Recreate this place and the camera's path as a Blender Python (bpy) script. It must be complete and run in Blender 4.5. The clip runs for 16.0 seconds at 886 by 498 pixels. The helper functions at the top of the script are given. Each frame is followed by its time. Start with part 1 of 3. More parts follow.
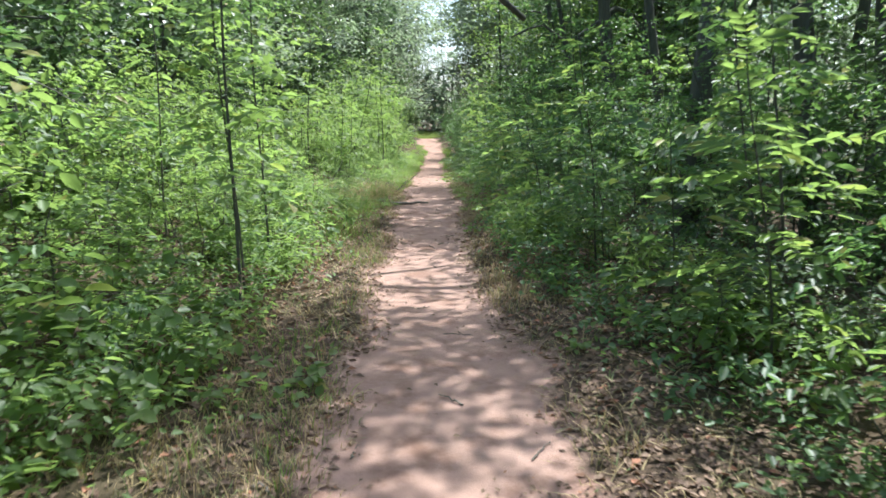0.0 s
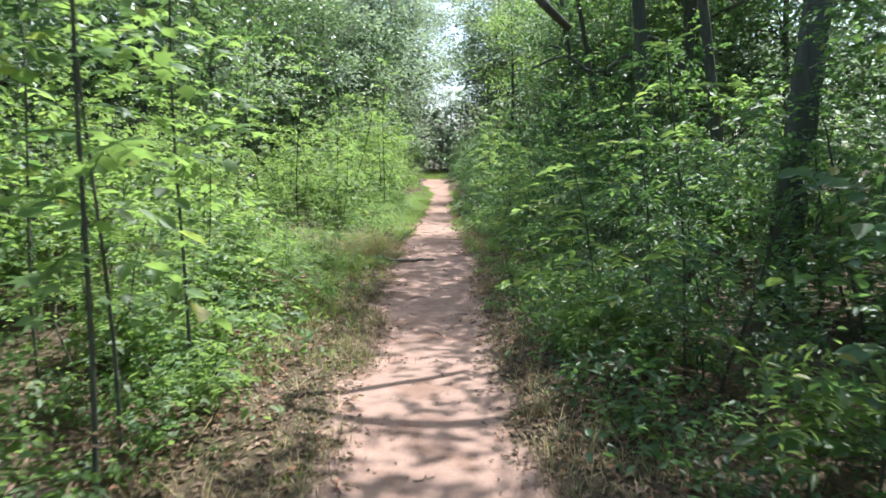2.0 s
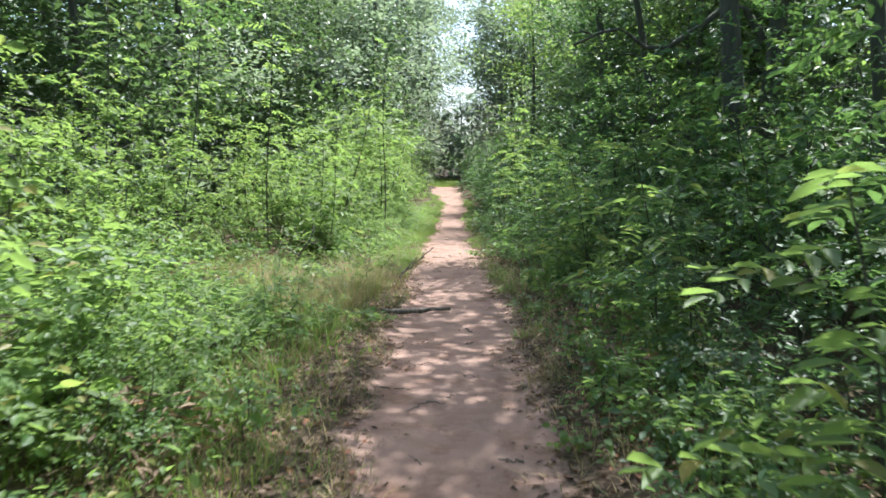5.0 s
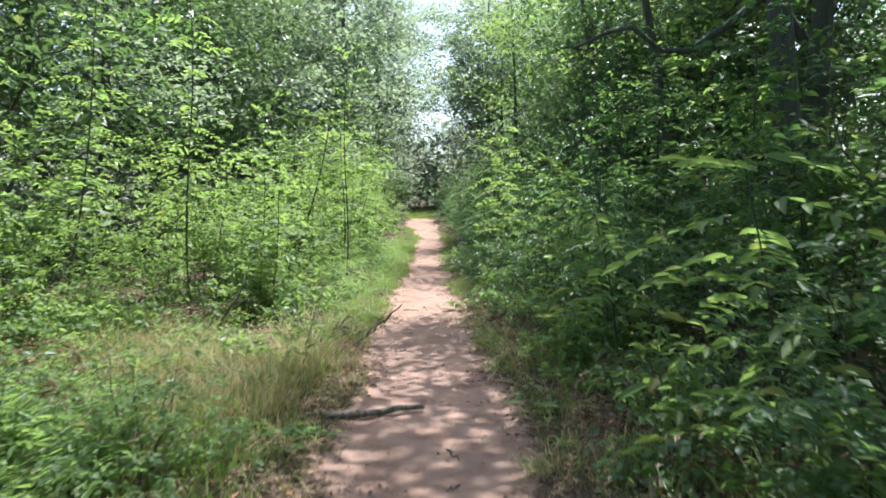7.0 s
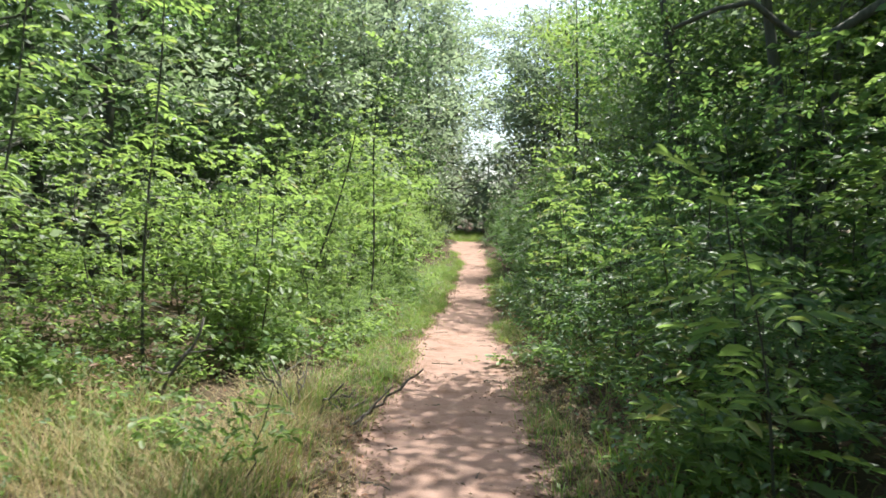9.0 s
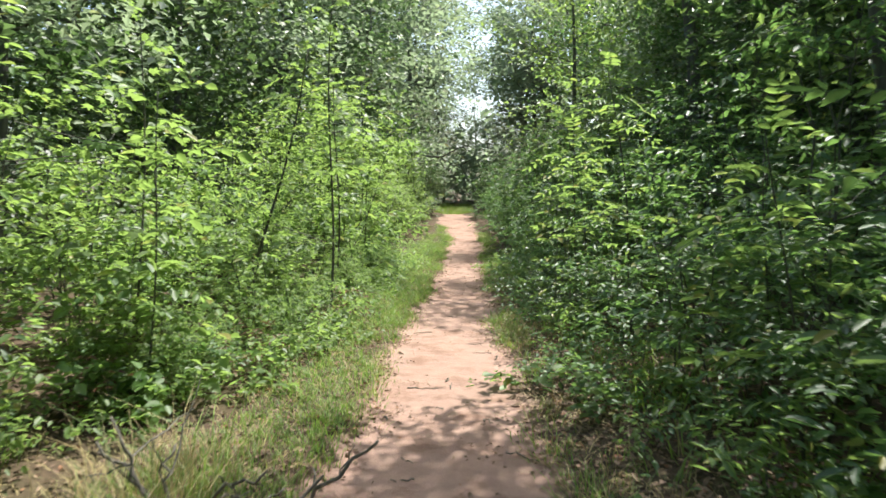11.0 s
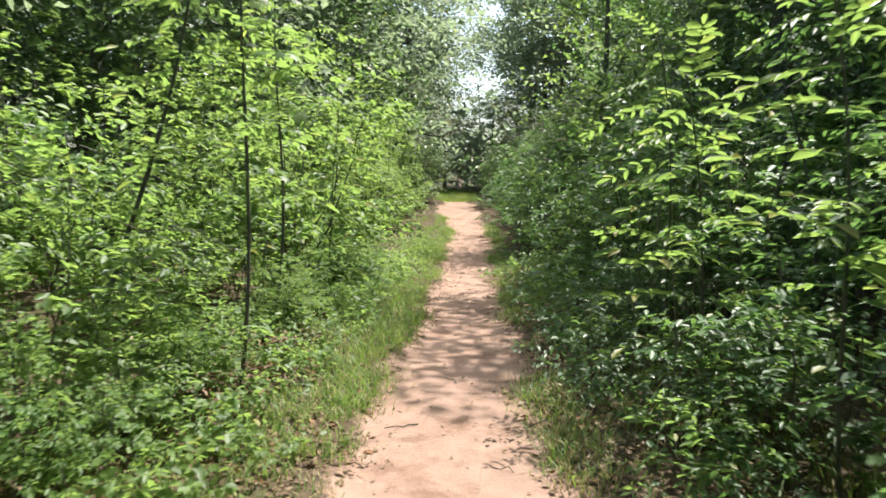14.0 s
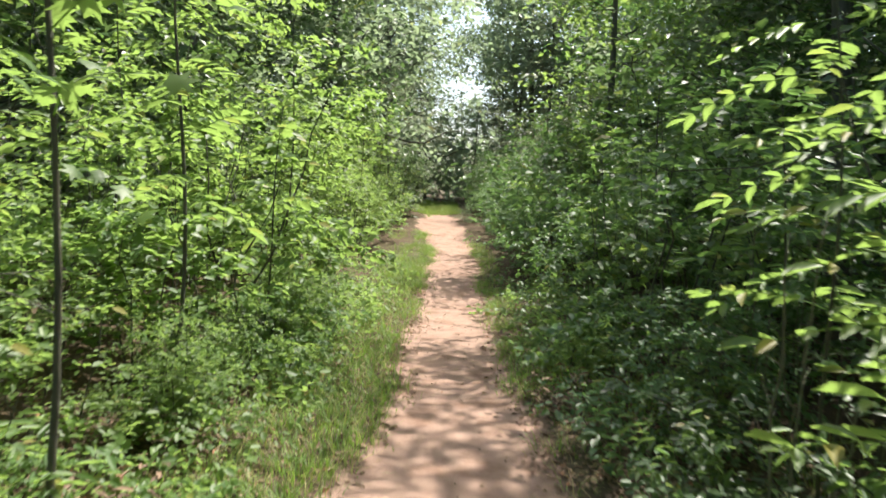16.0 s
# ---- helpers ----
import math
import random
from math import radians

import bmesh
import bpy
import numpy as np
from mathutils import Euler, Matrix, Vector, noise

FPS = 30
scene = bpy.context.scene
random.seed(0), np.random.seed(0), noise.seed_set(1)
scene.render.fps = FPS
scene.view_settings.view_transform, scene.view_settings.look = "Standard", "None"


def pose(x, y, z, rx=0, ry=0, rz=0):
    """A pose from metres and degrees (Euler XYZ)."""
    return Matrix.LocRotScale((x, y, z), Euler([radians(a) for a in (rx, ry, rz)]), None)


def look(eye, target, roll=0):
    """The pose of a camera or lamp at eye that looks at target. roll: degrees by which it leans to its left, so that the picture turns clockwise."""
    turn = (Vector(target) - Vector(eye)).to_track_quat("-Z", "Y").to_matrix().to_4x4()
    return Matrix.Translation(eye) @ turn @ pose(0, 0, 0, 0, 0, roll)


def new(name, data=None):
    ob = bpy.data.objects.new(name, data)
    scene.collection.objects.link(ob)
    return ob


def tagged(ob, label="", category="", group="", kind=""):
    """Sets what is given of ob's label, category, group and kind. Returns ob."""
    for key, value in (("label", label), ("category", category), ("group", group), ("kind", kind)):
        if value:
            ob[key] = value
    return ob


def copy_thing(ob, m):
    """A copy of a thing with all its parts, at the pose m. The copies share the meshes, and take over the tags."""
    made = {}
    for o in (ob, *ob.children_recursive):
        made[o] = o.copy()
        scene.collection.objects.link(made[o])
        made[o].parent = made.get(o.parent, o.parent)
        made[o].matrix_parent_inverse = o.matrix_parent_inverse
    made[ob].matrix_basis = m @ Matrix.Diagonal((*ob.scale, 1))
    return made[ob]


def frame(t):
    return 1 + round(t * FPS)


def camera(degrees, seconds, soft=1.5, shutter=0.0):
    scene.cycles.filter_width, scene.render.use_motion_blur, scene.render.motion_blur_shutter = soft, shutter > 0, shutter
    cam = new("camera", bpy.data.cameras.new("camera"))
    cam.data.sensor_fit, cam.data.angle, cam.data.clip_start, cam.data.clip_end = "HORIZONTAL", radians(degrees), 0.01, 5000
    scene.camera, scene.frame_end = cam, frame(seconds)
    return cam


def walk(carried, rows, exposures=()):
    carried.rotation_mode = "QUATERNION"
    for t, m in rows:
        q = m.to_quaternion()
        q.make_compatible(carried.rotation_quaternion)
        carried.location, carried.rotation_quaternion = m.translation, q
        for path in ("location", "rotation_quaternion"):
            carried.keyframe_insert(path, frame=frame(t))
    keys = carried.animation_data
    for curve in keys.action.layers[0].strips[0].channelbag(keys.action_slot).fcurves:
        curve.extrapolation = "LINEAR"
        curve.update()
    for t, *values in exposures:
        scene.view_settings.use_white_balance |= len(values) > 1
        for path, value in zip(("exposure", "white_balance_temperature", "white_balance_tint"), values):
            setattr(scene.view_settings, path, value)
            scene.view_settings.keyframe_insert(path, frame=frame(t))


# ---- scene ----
cam = camera(62.9, 16.0, soft=1.6, shutter=0.5)
METRES, EYE, TILT, LEAN, TURN = 20.0, 1.5, -9.6, 0.0, 0.0
ROWS = [
    (0.0, 0.0, 0.0, 0.0, -0.0, 0.0, -0.0),
    (0.5, -0.0035, 0.028, 0.0049, -0.29, -0.79, 0.9),
    (1.0, -0.0026, 0.0594, 0.0119, 0.66, 0.51, 0.95),
    (1.5, -0.0047, 0.09, 0.0182, 0.63, 3.16, -1.02),
    (2.0, -0.0031, 0.123, 0.0232, 0.37, 3.07, -0.83),
    (2.5, -0.007, 0.1547, 0.0295, -0.09, 2.73, 0.01),
    (3.0, -0.0068, 0.1819, 0.034, 2.27, 3.66, -1.2),
    (3.5, -0.0088, 0.2133, 0.0385, 2.79, 3.74, -2.0),
    (4.0, -0.0113, 0.2447, 0.0435, 2.07, 3.48, -1.91),
    (6.5, -0.011, 0.4072, 0.0714, 0.13, 4.4, 0.58),
    (7.0, -0.0108, 0.4373, 0.0781, -0.65, 5.92, 0.11),
    (7.5, -0.01, 0.4696, 0.0838, -0.7, 7.26, -0.25),
    (8.0, -0.0099, 0.4992, 0.0897, -0.2, 7.98, -0.96),
    (8.5, -0.0085, 0.5306, 0.0959, 3.2, 8.26, -1.79),
    (9.0, -0.0079, 0.56, 0.0987, 2.8, 7.59, -2.88),
    (11.5, -0.01, 0.7169, 0.1216, 2.5, 5.43, -0.53),
    (12.0, -0.0107, 0.7481, 0.1267, 4.51, 6.17, -1.42),
    (12.5, -0.0105, 0.7787, 0.1308, 4.13, 5.98, -1.96),
    (13.0, -0.0122, 0.8095, 0.1358, 3.11, 4.81, -1.39),
    (13.5, -0.0149, 0.8388, 0.1404, 2.41, 4.74, -2.29),
    (14.0, -0.0163, 0.8698, 0.1461, 2.11, 4.4, -2.0),
    (14.5, -0.0193, 0.8983, 0.1509, 0.76, 3.07, -1.11),
    (15.0, -0.0193, 0.9273, 0.1563, 1.07, 2.65, -1.17),
    (15.5, -0.0214, 0.9548, 0.1615, -0.11, 3.41, -2.71),
    (16.0, -0.0228, 0.9841, 0.1673, 0.36, 5.29, -2.69),
]
EXPOSURES = [(0.0, 1.20, 5900, 10), (2.5, 1.20, 5900, 10), (7.0, 1.22, 5950, 11), (9.0, 1.15, 6400, 10), (12.5, 1.12, 6500, 9), (16.0, 1.18, 6750, 9)]
walk(cam, [(t, pose(0, 0, EYE, TILT, LEAN, TURN) @ pose(METRES * x, METRES * y, METRES * z, 90 + pitch, roll, yaw)) for t, x, y, z, yaw, pitch, roll in ROWS], EXPOSURES)

# ---- daylight ----
SUN_AZ, SUN_EL = 36.0, 62.0   # degrees clockwise from the way walked; height
world = bpy.data.worlds.new("sky")
scene.world = world
world.use_nodes = True
wn = world.node_tree.nodes
sky = wn.new("ShaderNodeTexSky")
sky.sky_type, sky.sun_disc = "NISHITA", False
sky.sun_elevation, sky.sun_rotation = radians(SUN_EL), radians(SUN_AZ)
sky.dust_density = 3.0
wn["Background"].inputs[1].default_value = 0.15
world.node_tree.links.new(sky.outputs[0], wn["Background"].inputs[0])
sun = new("sun", bpy.data.lights.new("sun", "SUN"))
sun.data.energy, sun.data.angle, sun.data.color = 5.0, radians(0.53), (1.0, 0.96, 0.90)
sun_way = Vector((math.sin(radians(SUN_AZ)) * math.cos(radians(SUN_EL)), math.cos(radians(SUN_AZ)) * math.cos(radians(SUN_EL)), math.sin(radians(SUN_EL))))
sun.matrix_basis = look(sun_way * 60, (0, 0, 0))

# ---- materials ----


def nodes_of(name):
    m = bpy.data.materials.new(name)
    m.use_nodes = True
    return m, m.node_tree.nodes, m.node_tree.links, m.node_tree.nodes["Principled BSDF"]


def ramp(n, stops):
    r = n.new("ShaderNodeValToRGB")
    while len(r.color_ramp.elements) < len(stops):
        r.color_ramp.elements.new(0.5)
    for e, (p, c) in zip(r.color_ramp.elements, stops):
        e.position, e.color = p, (*c, 1)
    return r


def mixed(n, l, fac, a, b, blend="MIX"):
    x = n.new("ShaderNodeMix")
    x.data_type, x.blend_type = "RGBA", blend
    for sock, v in ((0, fac), (6, a), (7, b)):
        if hasattr(v, "links"):
            l.new(v, x.inputs[sock])
        elif isinstance(v, tuple):
            x.inputs[sock].default_value = (*v, 1)
        else:
            x.inputs[sock].default_value = v
    return x.outputs[2]


def noise_node(n, l, scale, detail=4, rough=0.6, space="Object"):
    tc = n.new("ShaderNodeTexCoord")
    t = n.new("ShaderNodeTexNoise")
    t.inputs["Scale"].default_value, t.inputs["Detail"].default_value, t.inputs["Roughness"].default_value = scale, detail, rough
    l.new(tc.outputs[space], t.inputs["Vector"])
    return t.outputs["Fac"]


def leaf_material(name, dark, light, through_col, gloss=0.42, through_part=0.42, odd=(0.24, 0.22, 0.05), odd_share=0.012):
    m, n, l, p = nodes_of(name)
    geo, info = n.new("ShaderNodeNewGeometry"), n.new("ShaderNodeObjectInfo")
    r = ramp(n, [(0.0, dark), (0.55, tuple((a + b) / 2 for a, b in zip(dark, light))), (1 - odd_share - 0.02, light), (1 - odd_share, odd)])
    l.new(geo.outputs["Random Per Island"], r.inputs[0])
    hs = n.new("ShaderNodeHueSaturation")
    ma = n.new("ShaderNodeMapRange")
    ma.inputs[3].default_value, ma.inputs[4].default_value = 0.485, 0.515
    l.new(info.outputs["Random"], ma.inputs[0])
    l.new(ma.outputs[0], hs.inputs["Hue"])
    mb = n.new("ShaderNodeMapRange")
    mb.inputs[3].default_value, mb.inputs[4].default_value = 0.8, 1.25
    l.new(noise_node(n, l, 3.0, 2), mb.inputs[0])
    l.new(mb.outputs[0], hs.inputs["Value"])
    l.new(r.outputs[0], hs.inputs["Color"])
    l.new(hs.outputs[0], p.inputs["Base Color"])
    p.inputs["Roughness"].default_value = gloss
    p.inputs["Specular IOR Level"].default_value = 0.5
    tr = n.new("ShaderNodeBsdfTranslucent")
    l.new(mixed(n, l, 0.6, hs.outputs[0], through_col), tr.inputs[0])
    mx = n.new("ShaderNodeMixShader")
    mx.inputs[0].default_value = through_part
    l.new(p.outputs[0], mx.inputs[1])
    l.new(tr.outputs[0], mx.inputs[2])
    l.new(mx.outputs[0], n["Material Output"].inputs[0])
    return m


def bark_material(name, dark, light, scale=14.0):
    m, n, l, p = nodes_of(name)
    tc, mp = n.new("ShaderNodeTexCoord"), n.new("ShaderNodeMapping")
    mp.inputs["Scale"].default_value = (1, 1, 0.18)
    l.new(tc.outputs["Object"], mp.inputs[0])
    t = n.new("ShaderNodeTexNoise")
    t.inputs["Scale"].default_value, t.inputs["Detail"].default_value = scale, 6
    l.new(mp.outputs[0], t.inputs["Vector"])
    r = ramp(n, [(0.35, dark), (0.65, light)])
    l.new(t.outputs["Fac"], r.inputs[0])
    l.new(mixed(n, l, noise_node(n, l, 1.3), r.outputs[0], (0.09, 0.10, 0.07)), p.inputs["Base Color"])
    b = n.new("ShaderNodeBump")
    b.inputs["Strength"].default_value, b.inputs["Distance"].default_value = 0.9, 0.03
    l.new(t.outputs["Fac"], b.inputs["Height"])
    l.new(b.outputs[0], p.inputs["Normal"])
    p.inputs["Roughness"].default_value = 0.9
    return m


# bright, mid and dark leaves also put sun and shade into the colour
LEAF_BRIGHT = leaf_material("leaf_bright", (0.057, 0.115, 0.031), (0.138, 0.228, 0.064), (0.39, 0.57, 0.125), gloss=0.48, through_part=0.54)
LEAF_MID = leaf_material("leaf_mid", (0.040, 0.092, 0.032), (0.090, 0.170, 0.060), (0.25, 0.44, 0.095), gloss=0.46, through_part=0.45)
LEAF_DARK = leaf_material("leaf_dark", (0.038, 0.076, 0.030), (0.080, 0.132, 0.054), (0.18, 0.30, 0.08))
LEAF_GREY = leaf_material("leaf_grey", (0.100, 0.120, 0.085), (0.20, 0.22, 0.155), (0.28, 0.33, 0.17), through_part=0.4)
# far foliage: distance haze is mixed into this paler, greyer leaf colour
LEAF_HAZE = leaf_material("leaf_high_crown", (0.105, 0.150, 0.105), (0.205, 0.255, 0.175), (0.40, 0.52, 0.27), through_part=0.52)
GRASS_GREEN = leaf_material("grass_green", (0.085, 0.160, 0.028), (0.19, 0.29, 0.055), (0.32, 0.48, 0.07), gloss=0.55, odd=(0.34, 0.27, 0.13), odd_share=0.12)
GRASS_DRY = leaf_material("grass_dry", (0.25, 0.195, 0.085), (0.43, 0.34, 0.17), (0.45, 0.36, 0.16), gloss=0.7, through_part=0.3, odd=(0.12, 0.17, 0.05), odd_share=0.25)
LITTER = leaf_material("leaf_litter", (0.085, 0.052, 0.030), (0.27, 0.185, 0.115), (0.25, 0.14, 0.06), gloss=0.75, through_part=0.12, odd=(0.26, 0.12, 0.06), odd_share=0.06)
BARK = bark_material("bark", (0.035, 0.030, 0.024), (0.13, 0.115, 0.095))
STEM = bark_material("green_brown_stem", (0.028, 0.024, 0.014), (0.080, 0.070, 0.042), 30)
DEADWOOD = bark_material("grey_dead_wood", (0.06, 0.045, 0.035), (0.22, 0.18, 0.15), 30)


def ground_material():
    m, n, l, p = nodes_of("sandy_clay_and_litter")
    att = n.new("ShaderNodeAttribute")
    att.attribute_name = "path"
    big, mid, fine = noise_node(n, l, 0.9, 3), noise_node(n, l, 6, 5), noise_node(n, l, 55, 6, 0.75)
    clay = ramp(n, [(0.30, (0.205, 0.132, 0.100)), (0.52, (0.295, 0.192, 0.145)), (0.72, (0.36, 0.245, 0.192))])
    l.new(mid, clay.inputs[0])
    clay2 = mixed(n, l, big, clay.outputs[0], (0.32, 0.22, 0.175))
    scuff_t = noise_node(n, l, 2.6, 6, 0.7)
    scuff = ramp(n, [(0.36, (0.68, 0.61, 0.56)), (0.50, (1, 1, 1)), (0.70, (1.06, 1.05, 1.04))])
    l.new(scuff_t, scuff.inputs[0])
    clay2 = mixed(n, l, 0.85, clay2, scuff.outputs[0], "MULTIPLY")
    speck = ramp(n, [(0.28, (0.72, 0.68, 0.64)), (0.42, (1, 1, 1)), (0.75, (1.06, 1.05, 1.04))])
    l.new(fine, speck.inputs[0])
    clay3 = mixed(n, l, 0.8, clay2, speck.outputs[0], "MULTIPLY")
    duff = ramp(n, [(0.32, (0.030, 0.021, 0.014)), (0.5, (0.088, 0.062, 0.041)), (0.68, (0.15, 0.105, 0.068))])
    l.new(fine, duff.inputs[0])
    patch = ramp(n, [(0.42, (0, 0, 0)), (0.62, (1, 1, 1))])
    l.new(big, patch.inputs[0])
    duff2 = mixed(n, l, patch.outputs[0], duff.outputs[0], mixed(n, l, fine, (0.040, 0.034, 0.018), (0.105, 0.085, 0.048)))
    add = n.new("ShaderNodeMath")
    add.operation = "MULTIPLY_ADD"
    add.inputs[1].default_value = 0.55
    l.new(mid, add.inputs[0])
    l.new(att.outputs["Fac"], add.inputs[2])
    add2 = n.new("ShaderNodeMath")
    add2.operation = "MULTIPLY_ADD"
    add2.inputs[1].default_value = 0.35
    l.new(fine, add2.inputs[0])
    l.new(add.outputs[0], add2.inputs[2])
    edge = ramp(n, [(0.80, (0, 0, 0)), (1.08, (1, 1, 1))])
    l.new(add2.outputs[0], edge.inputs[0])
    l.new(mixed(n, l, edge.outputs[0], duff2, clay3), p.inputs["Base Color"])
    p.inputs["Roughness"].default_value = 0.95
    p.inputs["Specular IOR Level"].default_value = 0.15
    b = n.new("ShaderNodeBump")
    b.inputs["Strength"].default_value, b.inputs["Distance"].default_value = 0.6, 0.022
    h = n.new("ShaderNodeMath")
    h.operation = "ADD"
    l.new(mid, h.inputs[0])
    l.new(fine, h.inputs[1])
    l.new(h.outputs[0], b.inputs["Height"])
    l.new(b.outputs[0], p.inputs["Normal"])
    return m


GROUND = ground_material()

# ---- shape tools ----
rng = np.random.default_rng(7)


class Geo:
    """Vertices and faces gathered for one mesh."""

    def __init__(self):
        self.v, self.f, self.n = [], [], 0

    def add(self, v, *faces):
        v = np.asarray(v, float).reshape(-1, 3)
        for f in faces:
            self.f.append(np.asarray(f, int) + self.n)
        self.v.append(v)
        self.n += len(v)

    def mesh(self, name, material, smooth=False):
        me = bpy.data.meshes.new(name)
        v = np.concatenate(self.v)
        sizes = np.concatenate([np.full(len(f), f.shape[1]) for f in self.f])
        loops = np.concatenate([f.ravel() for f in self.f])
        me.vertices.add(len(v))
        me.vertices.foreach_set("co", v.ravel())
        me.loops.add(len(loops))
        me.loops.foreach_set("vertex_index", loops)
        me.polygons.add(len(sizes))
        me.polygons.foreach_set("loop_start", np.concatenate([[0], np.cumsum(sizes)[:-1]]))
        me.polygons.foreach_set("use_smooth", np.full(len(sizes), smooth))
        me.update(calc_edges=True)
        me.materials.append(material)
        return me


def part(name, geo, material, parent, label="", smooth=False):
    ob = new(name, geo.mesh(name, material, smooth))
    ob.parent = parent
    return tagged(ob, label)


def unit(a):
    return a / np.maximum(np.linalg.norm(a, axis=-1, keepdims=True), 1e-9)


def tube(geo, pts, radii, sides=6, knots=0.0):
    pts = np.asarray(pts, float)
    radii = np.asarray(radii, float)
    way = unit(np.gradient(pts, axis=0))
    ref = np.where(np.abs(way[:, 2:3]) > 0.9, [[1.0, 0, 0]], [[0, 0, 1.0]])
    a = unit(np.cross(way, ref))
    b = np.cross(way, a)
    ang = np.linspace(0, 2 * np.pi, sides, endpoint=False)
    r = radii[:, None] * (1 + knots * rng.uniform(-1, 1, (len(pts), sides)))
    ring = pts[:, None] + r[..., None] * (np.cos(ang)[None, :, None] * a[:, None] + np.sin(ang)[None, :, None] * b[:, None])
    i = np.arange(len(pts) - 1)[:, None] * sides
    j = np.arange(sides)[None]
    k = (j + 1) % sides
    quads = np.stack([i + j, i + k, i + sides + k, i + sides + j], -1).reshape(-1, 4)
    geo.add(ring.reshape(-1, 3), quads, np.arange(sides)[None] + (len(pts) - 1) * sides)


def crooked(a, b, steps, wobble):
    t = np.linspace(0, 1, steps)[:, None]
    p = np.asarray(a) * (1 - t) + np.asarray(b) * t
    off = rng.normal(0, wobble, (steps, 3)) * np.sin(np.pi * t)
    return p + off


LEAF_FINE = np.array([(0, 0, 0), (.28, .40, .07), (.62, .42, .05), (1, 0, -.14), (.62, -.42, .05), (.28, -.40, .07)])
LEAF_ROUND = np.array([(0, 0, 0), (.16, .27, .05), (.42, .46, .08), (.76, .33, .03), (1, 0, -.16), (.76, -.33, .03), (.42, -.46, .08), (.16, -.27, .05)])
LEAF_STAR = np.array([(0, 0, 0), (.42, 0, .05)] + [(.42 + d * math.cos(radians(a)), d * math.sin(radians(a)), -.16 * d) for a, d in ((-112, .46), (-78, .22), (-55, .58), (-27, .24), (0, .58), (27, .24), (55, .58), (78, .22), (112, .46))])
LEAF_PLAIN = np.array([(0, 0, 0), (.45, .5, .08), (1, 0, -.10), (.45, -.5, .08)])


def leaves(geo, at, way, up, length, width, fine=True):
    """Many folded pointed leaves, each with its base at a point, along a way."""
    n = len(at)
    way = unit(way)
    side = unit(np.cross(up, way))
    nor = np.cross(way, side)
    length = np.broadcast_to(length, (n,))[:, None, None]
    t = LEAF_STAR if fine == "star" else LEAF_ROUND if fine == "round" else LEAF_FINE if fine else LEAF_PLAIN
    v = at[:, None] + length * (t[None, :, 0:1] * way[:, None] + width * t[None, :, 1:2] * side[:, None] + t[None, :, 2:3] * nor[:, None])
    base = np.arange(n)[:, None] * len(t)
    if fine == "star":
        geo.add(v, np.concatenate([base + [q] for q in ([1, 0, 2, 3], [1, 3, 4, 5], [1, 5, 6, 7], [1, 7, 8, 9], [1, 9, 10, 0])]))
    elif fine == "round":
        geo.add(v, np.concatenate([base + [[0, 1, 2, 3, 4]], base + [[0, 4, 5, 6, 7]]]))
    elif fine:
        geo.add(v, np.concatenate([base + [[0, 1, 2, 3]], base + [[0, 3, 4, 5]]]))
    else:
        geo.add(v, np.concatenate([base + [[0, 1, 2]], base + [[0, 2, 3]]]))


def spread_ways(n, flat=0.45):
    a = rng.uniform(0, 2 * np.pi, n)
    return unit(np.stack([np.cos(a), np.sin(a), rng.normal(-0.12, flat, n)], -1))


def tilted_up(n, tilt=0.45):
    return unit(np.stack([rng.normal(0, tilt, n), rng.normal(0, tilt, n), np.ones(n)], -1))


# ---- kinds of plants ----


def thing(name, label, category, group=""):
    return tagged(new(name), label, category, group)


def spray_mesh(length, pairs, leaf, width, droop):
    """One compound leaf: a thin stalk with leaflets in pairs and one at the tip."""
    g = Geo()
    t = np.linspace(0, 1, 7)
    mid = np.stack([t * length, 0.03 * np.sin(3 * t) * length, -droop * length * t ** 2], -1)
    tube(g, mid, 0.004 * (1 - 0.7 * t), 3)
    s = np.repeat(np.linspace(0.28, 0.95, pairs), 2)
    at = np.stack([np.interp(s, t, mid[:, k]) for k in range(3)], -1)
    sgn = np.tile([1.0, -1.0], pairs)
    way = np.stack([np.full(2 * pairs, 0.55), sgn, rng.normal(-0.15, 0.12, 2 * pairs)], -1)
    at, way = np.vstack([at, mid[-1:]]), np.vstack([way, [[1, 0, -0.3]]])
    leaves(g, at, way, tilted_up(len(at), 0.3), leaf * rng.uniform(0.6, 1.15, len(at)), width, "round")
    return g


def simple_spray_mesh(length, count, leaf, width, droop, shape="round"):
    """A leafy twig with single leaves set in turn."""
    g = Geo()
    t = np.linspace(0, 1, 7)
    mid = np.stack([t * length, 0.05 * np.sin(4 * t) * length, 0.12 * length * np.sin(2.4 * t) - droop * length * t ** 2], -1)
    tube(g, mid, 0.005 * (1 - 0.75 * t), 3)
    s = np.linspace(0.18, 1, count)
    at = np.stack([np.interp(s, t, mid[:, k]) for k in range(3)], -1)
    sgn = np.where(np.arange(count) % 2, 1.0, -1.0)
    way = np.stack([rng.uniform(0.3, 0.8, count), sgn * rng.uniform(0.6, 1, count), rng.normal(-0.25, 0.2, count)], -1)
    leaves(g, at, way, tilted_up(count, 0.4), leaf * rng.uniform(0.55, 1.2, count), width, shape)
    return g


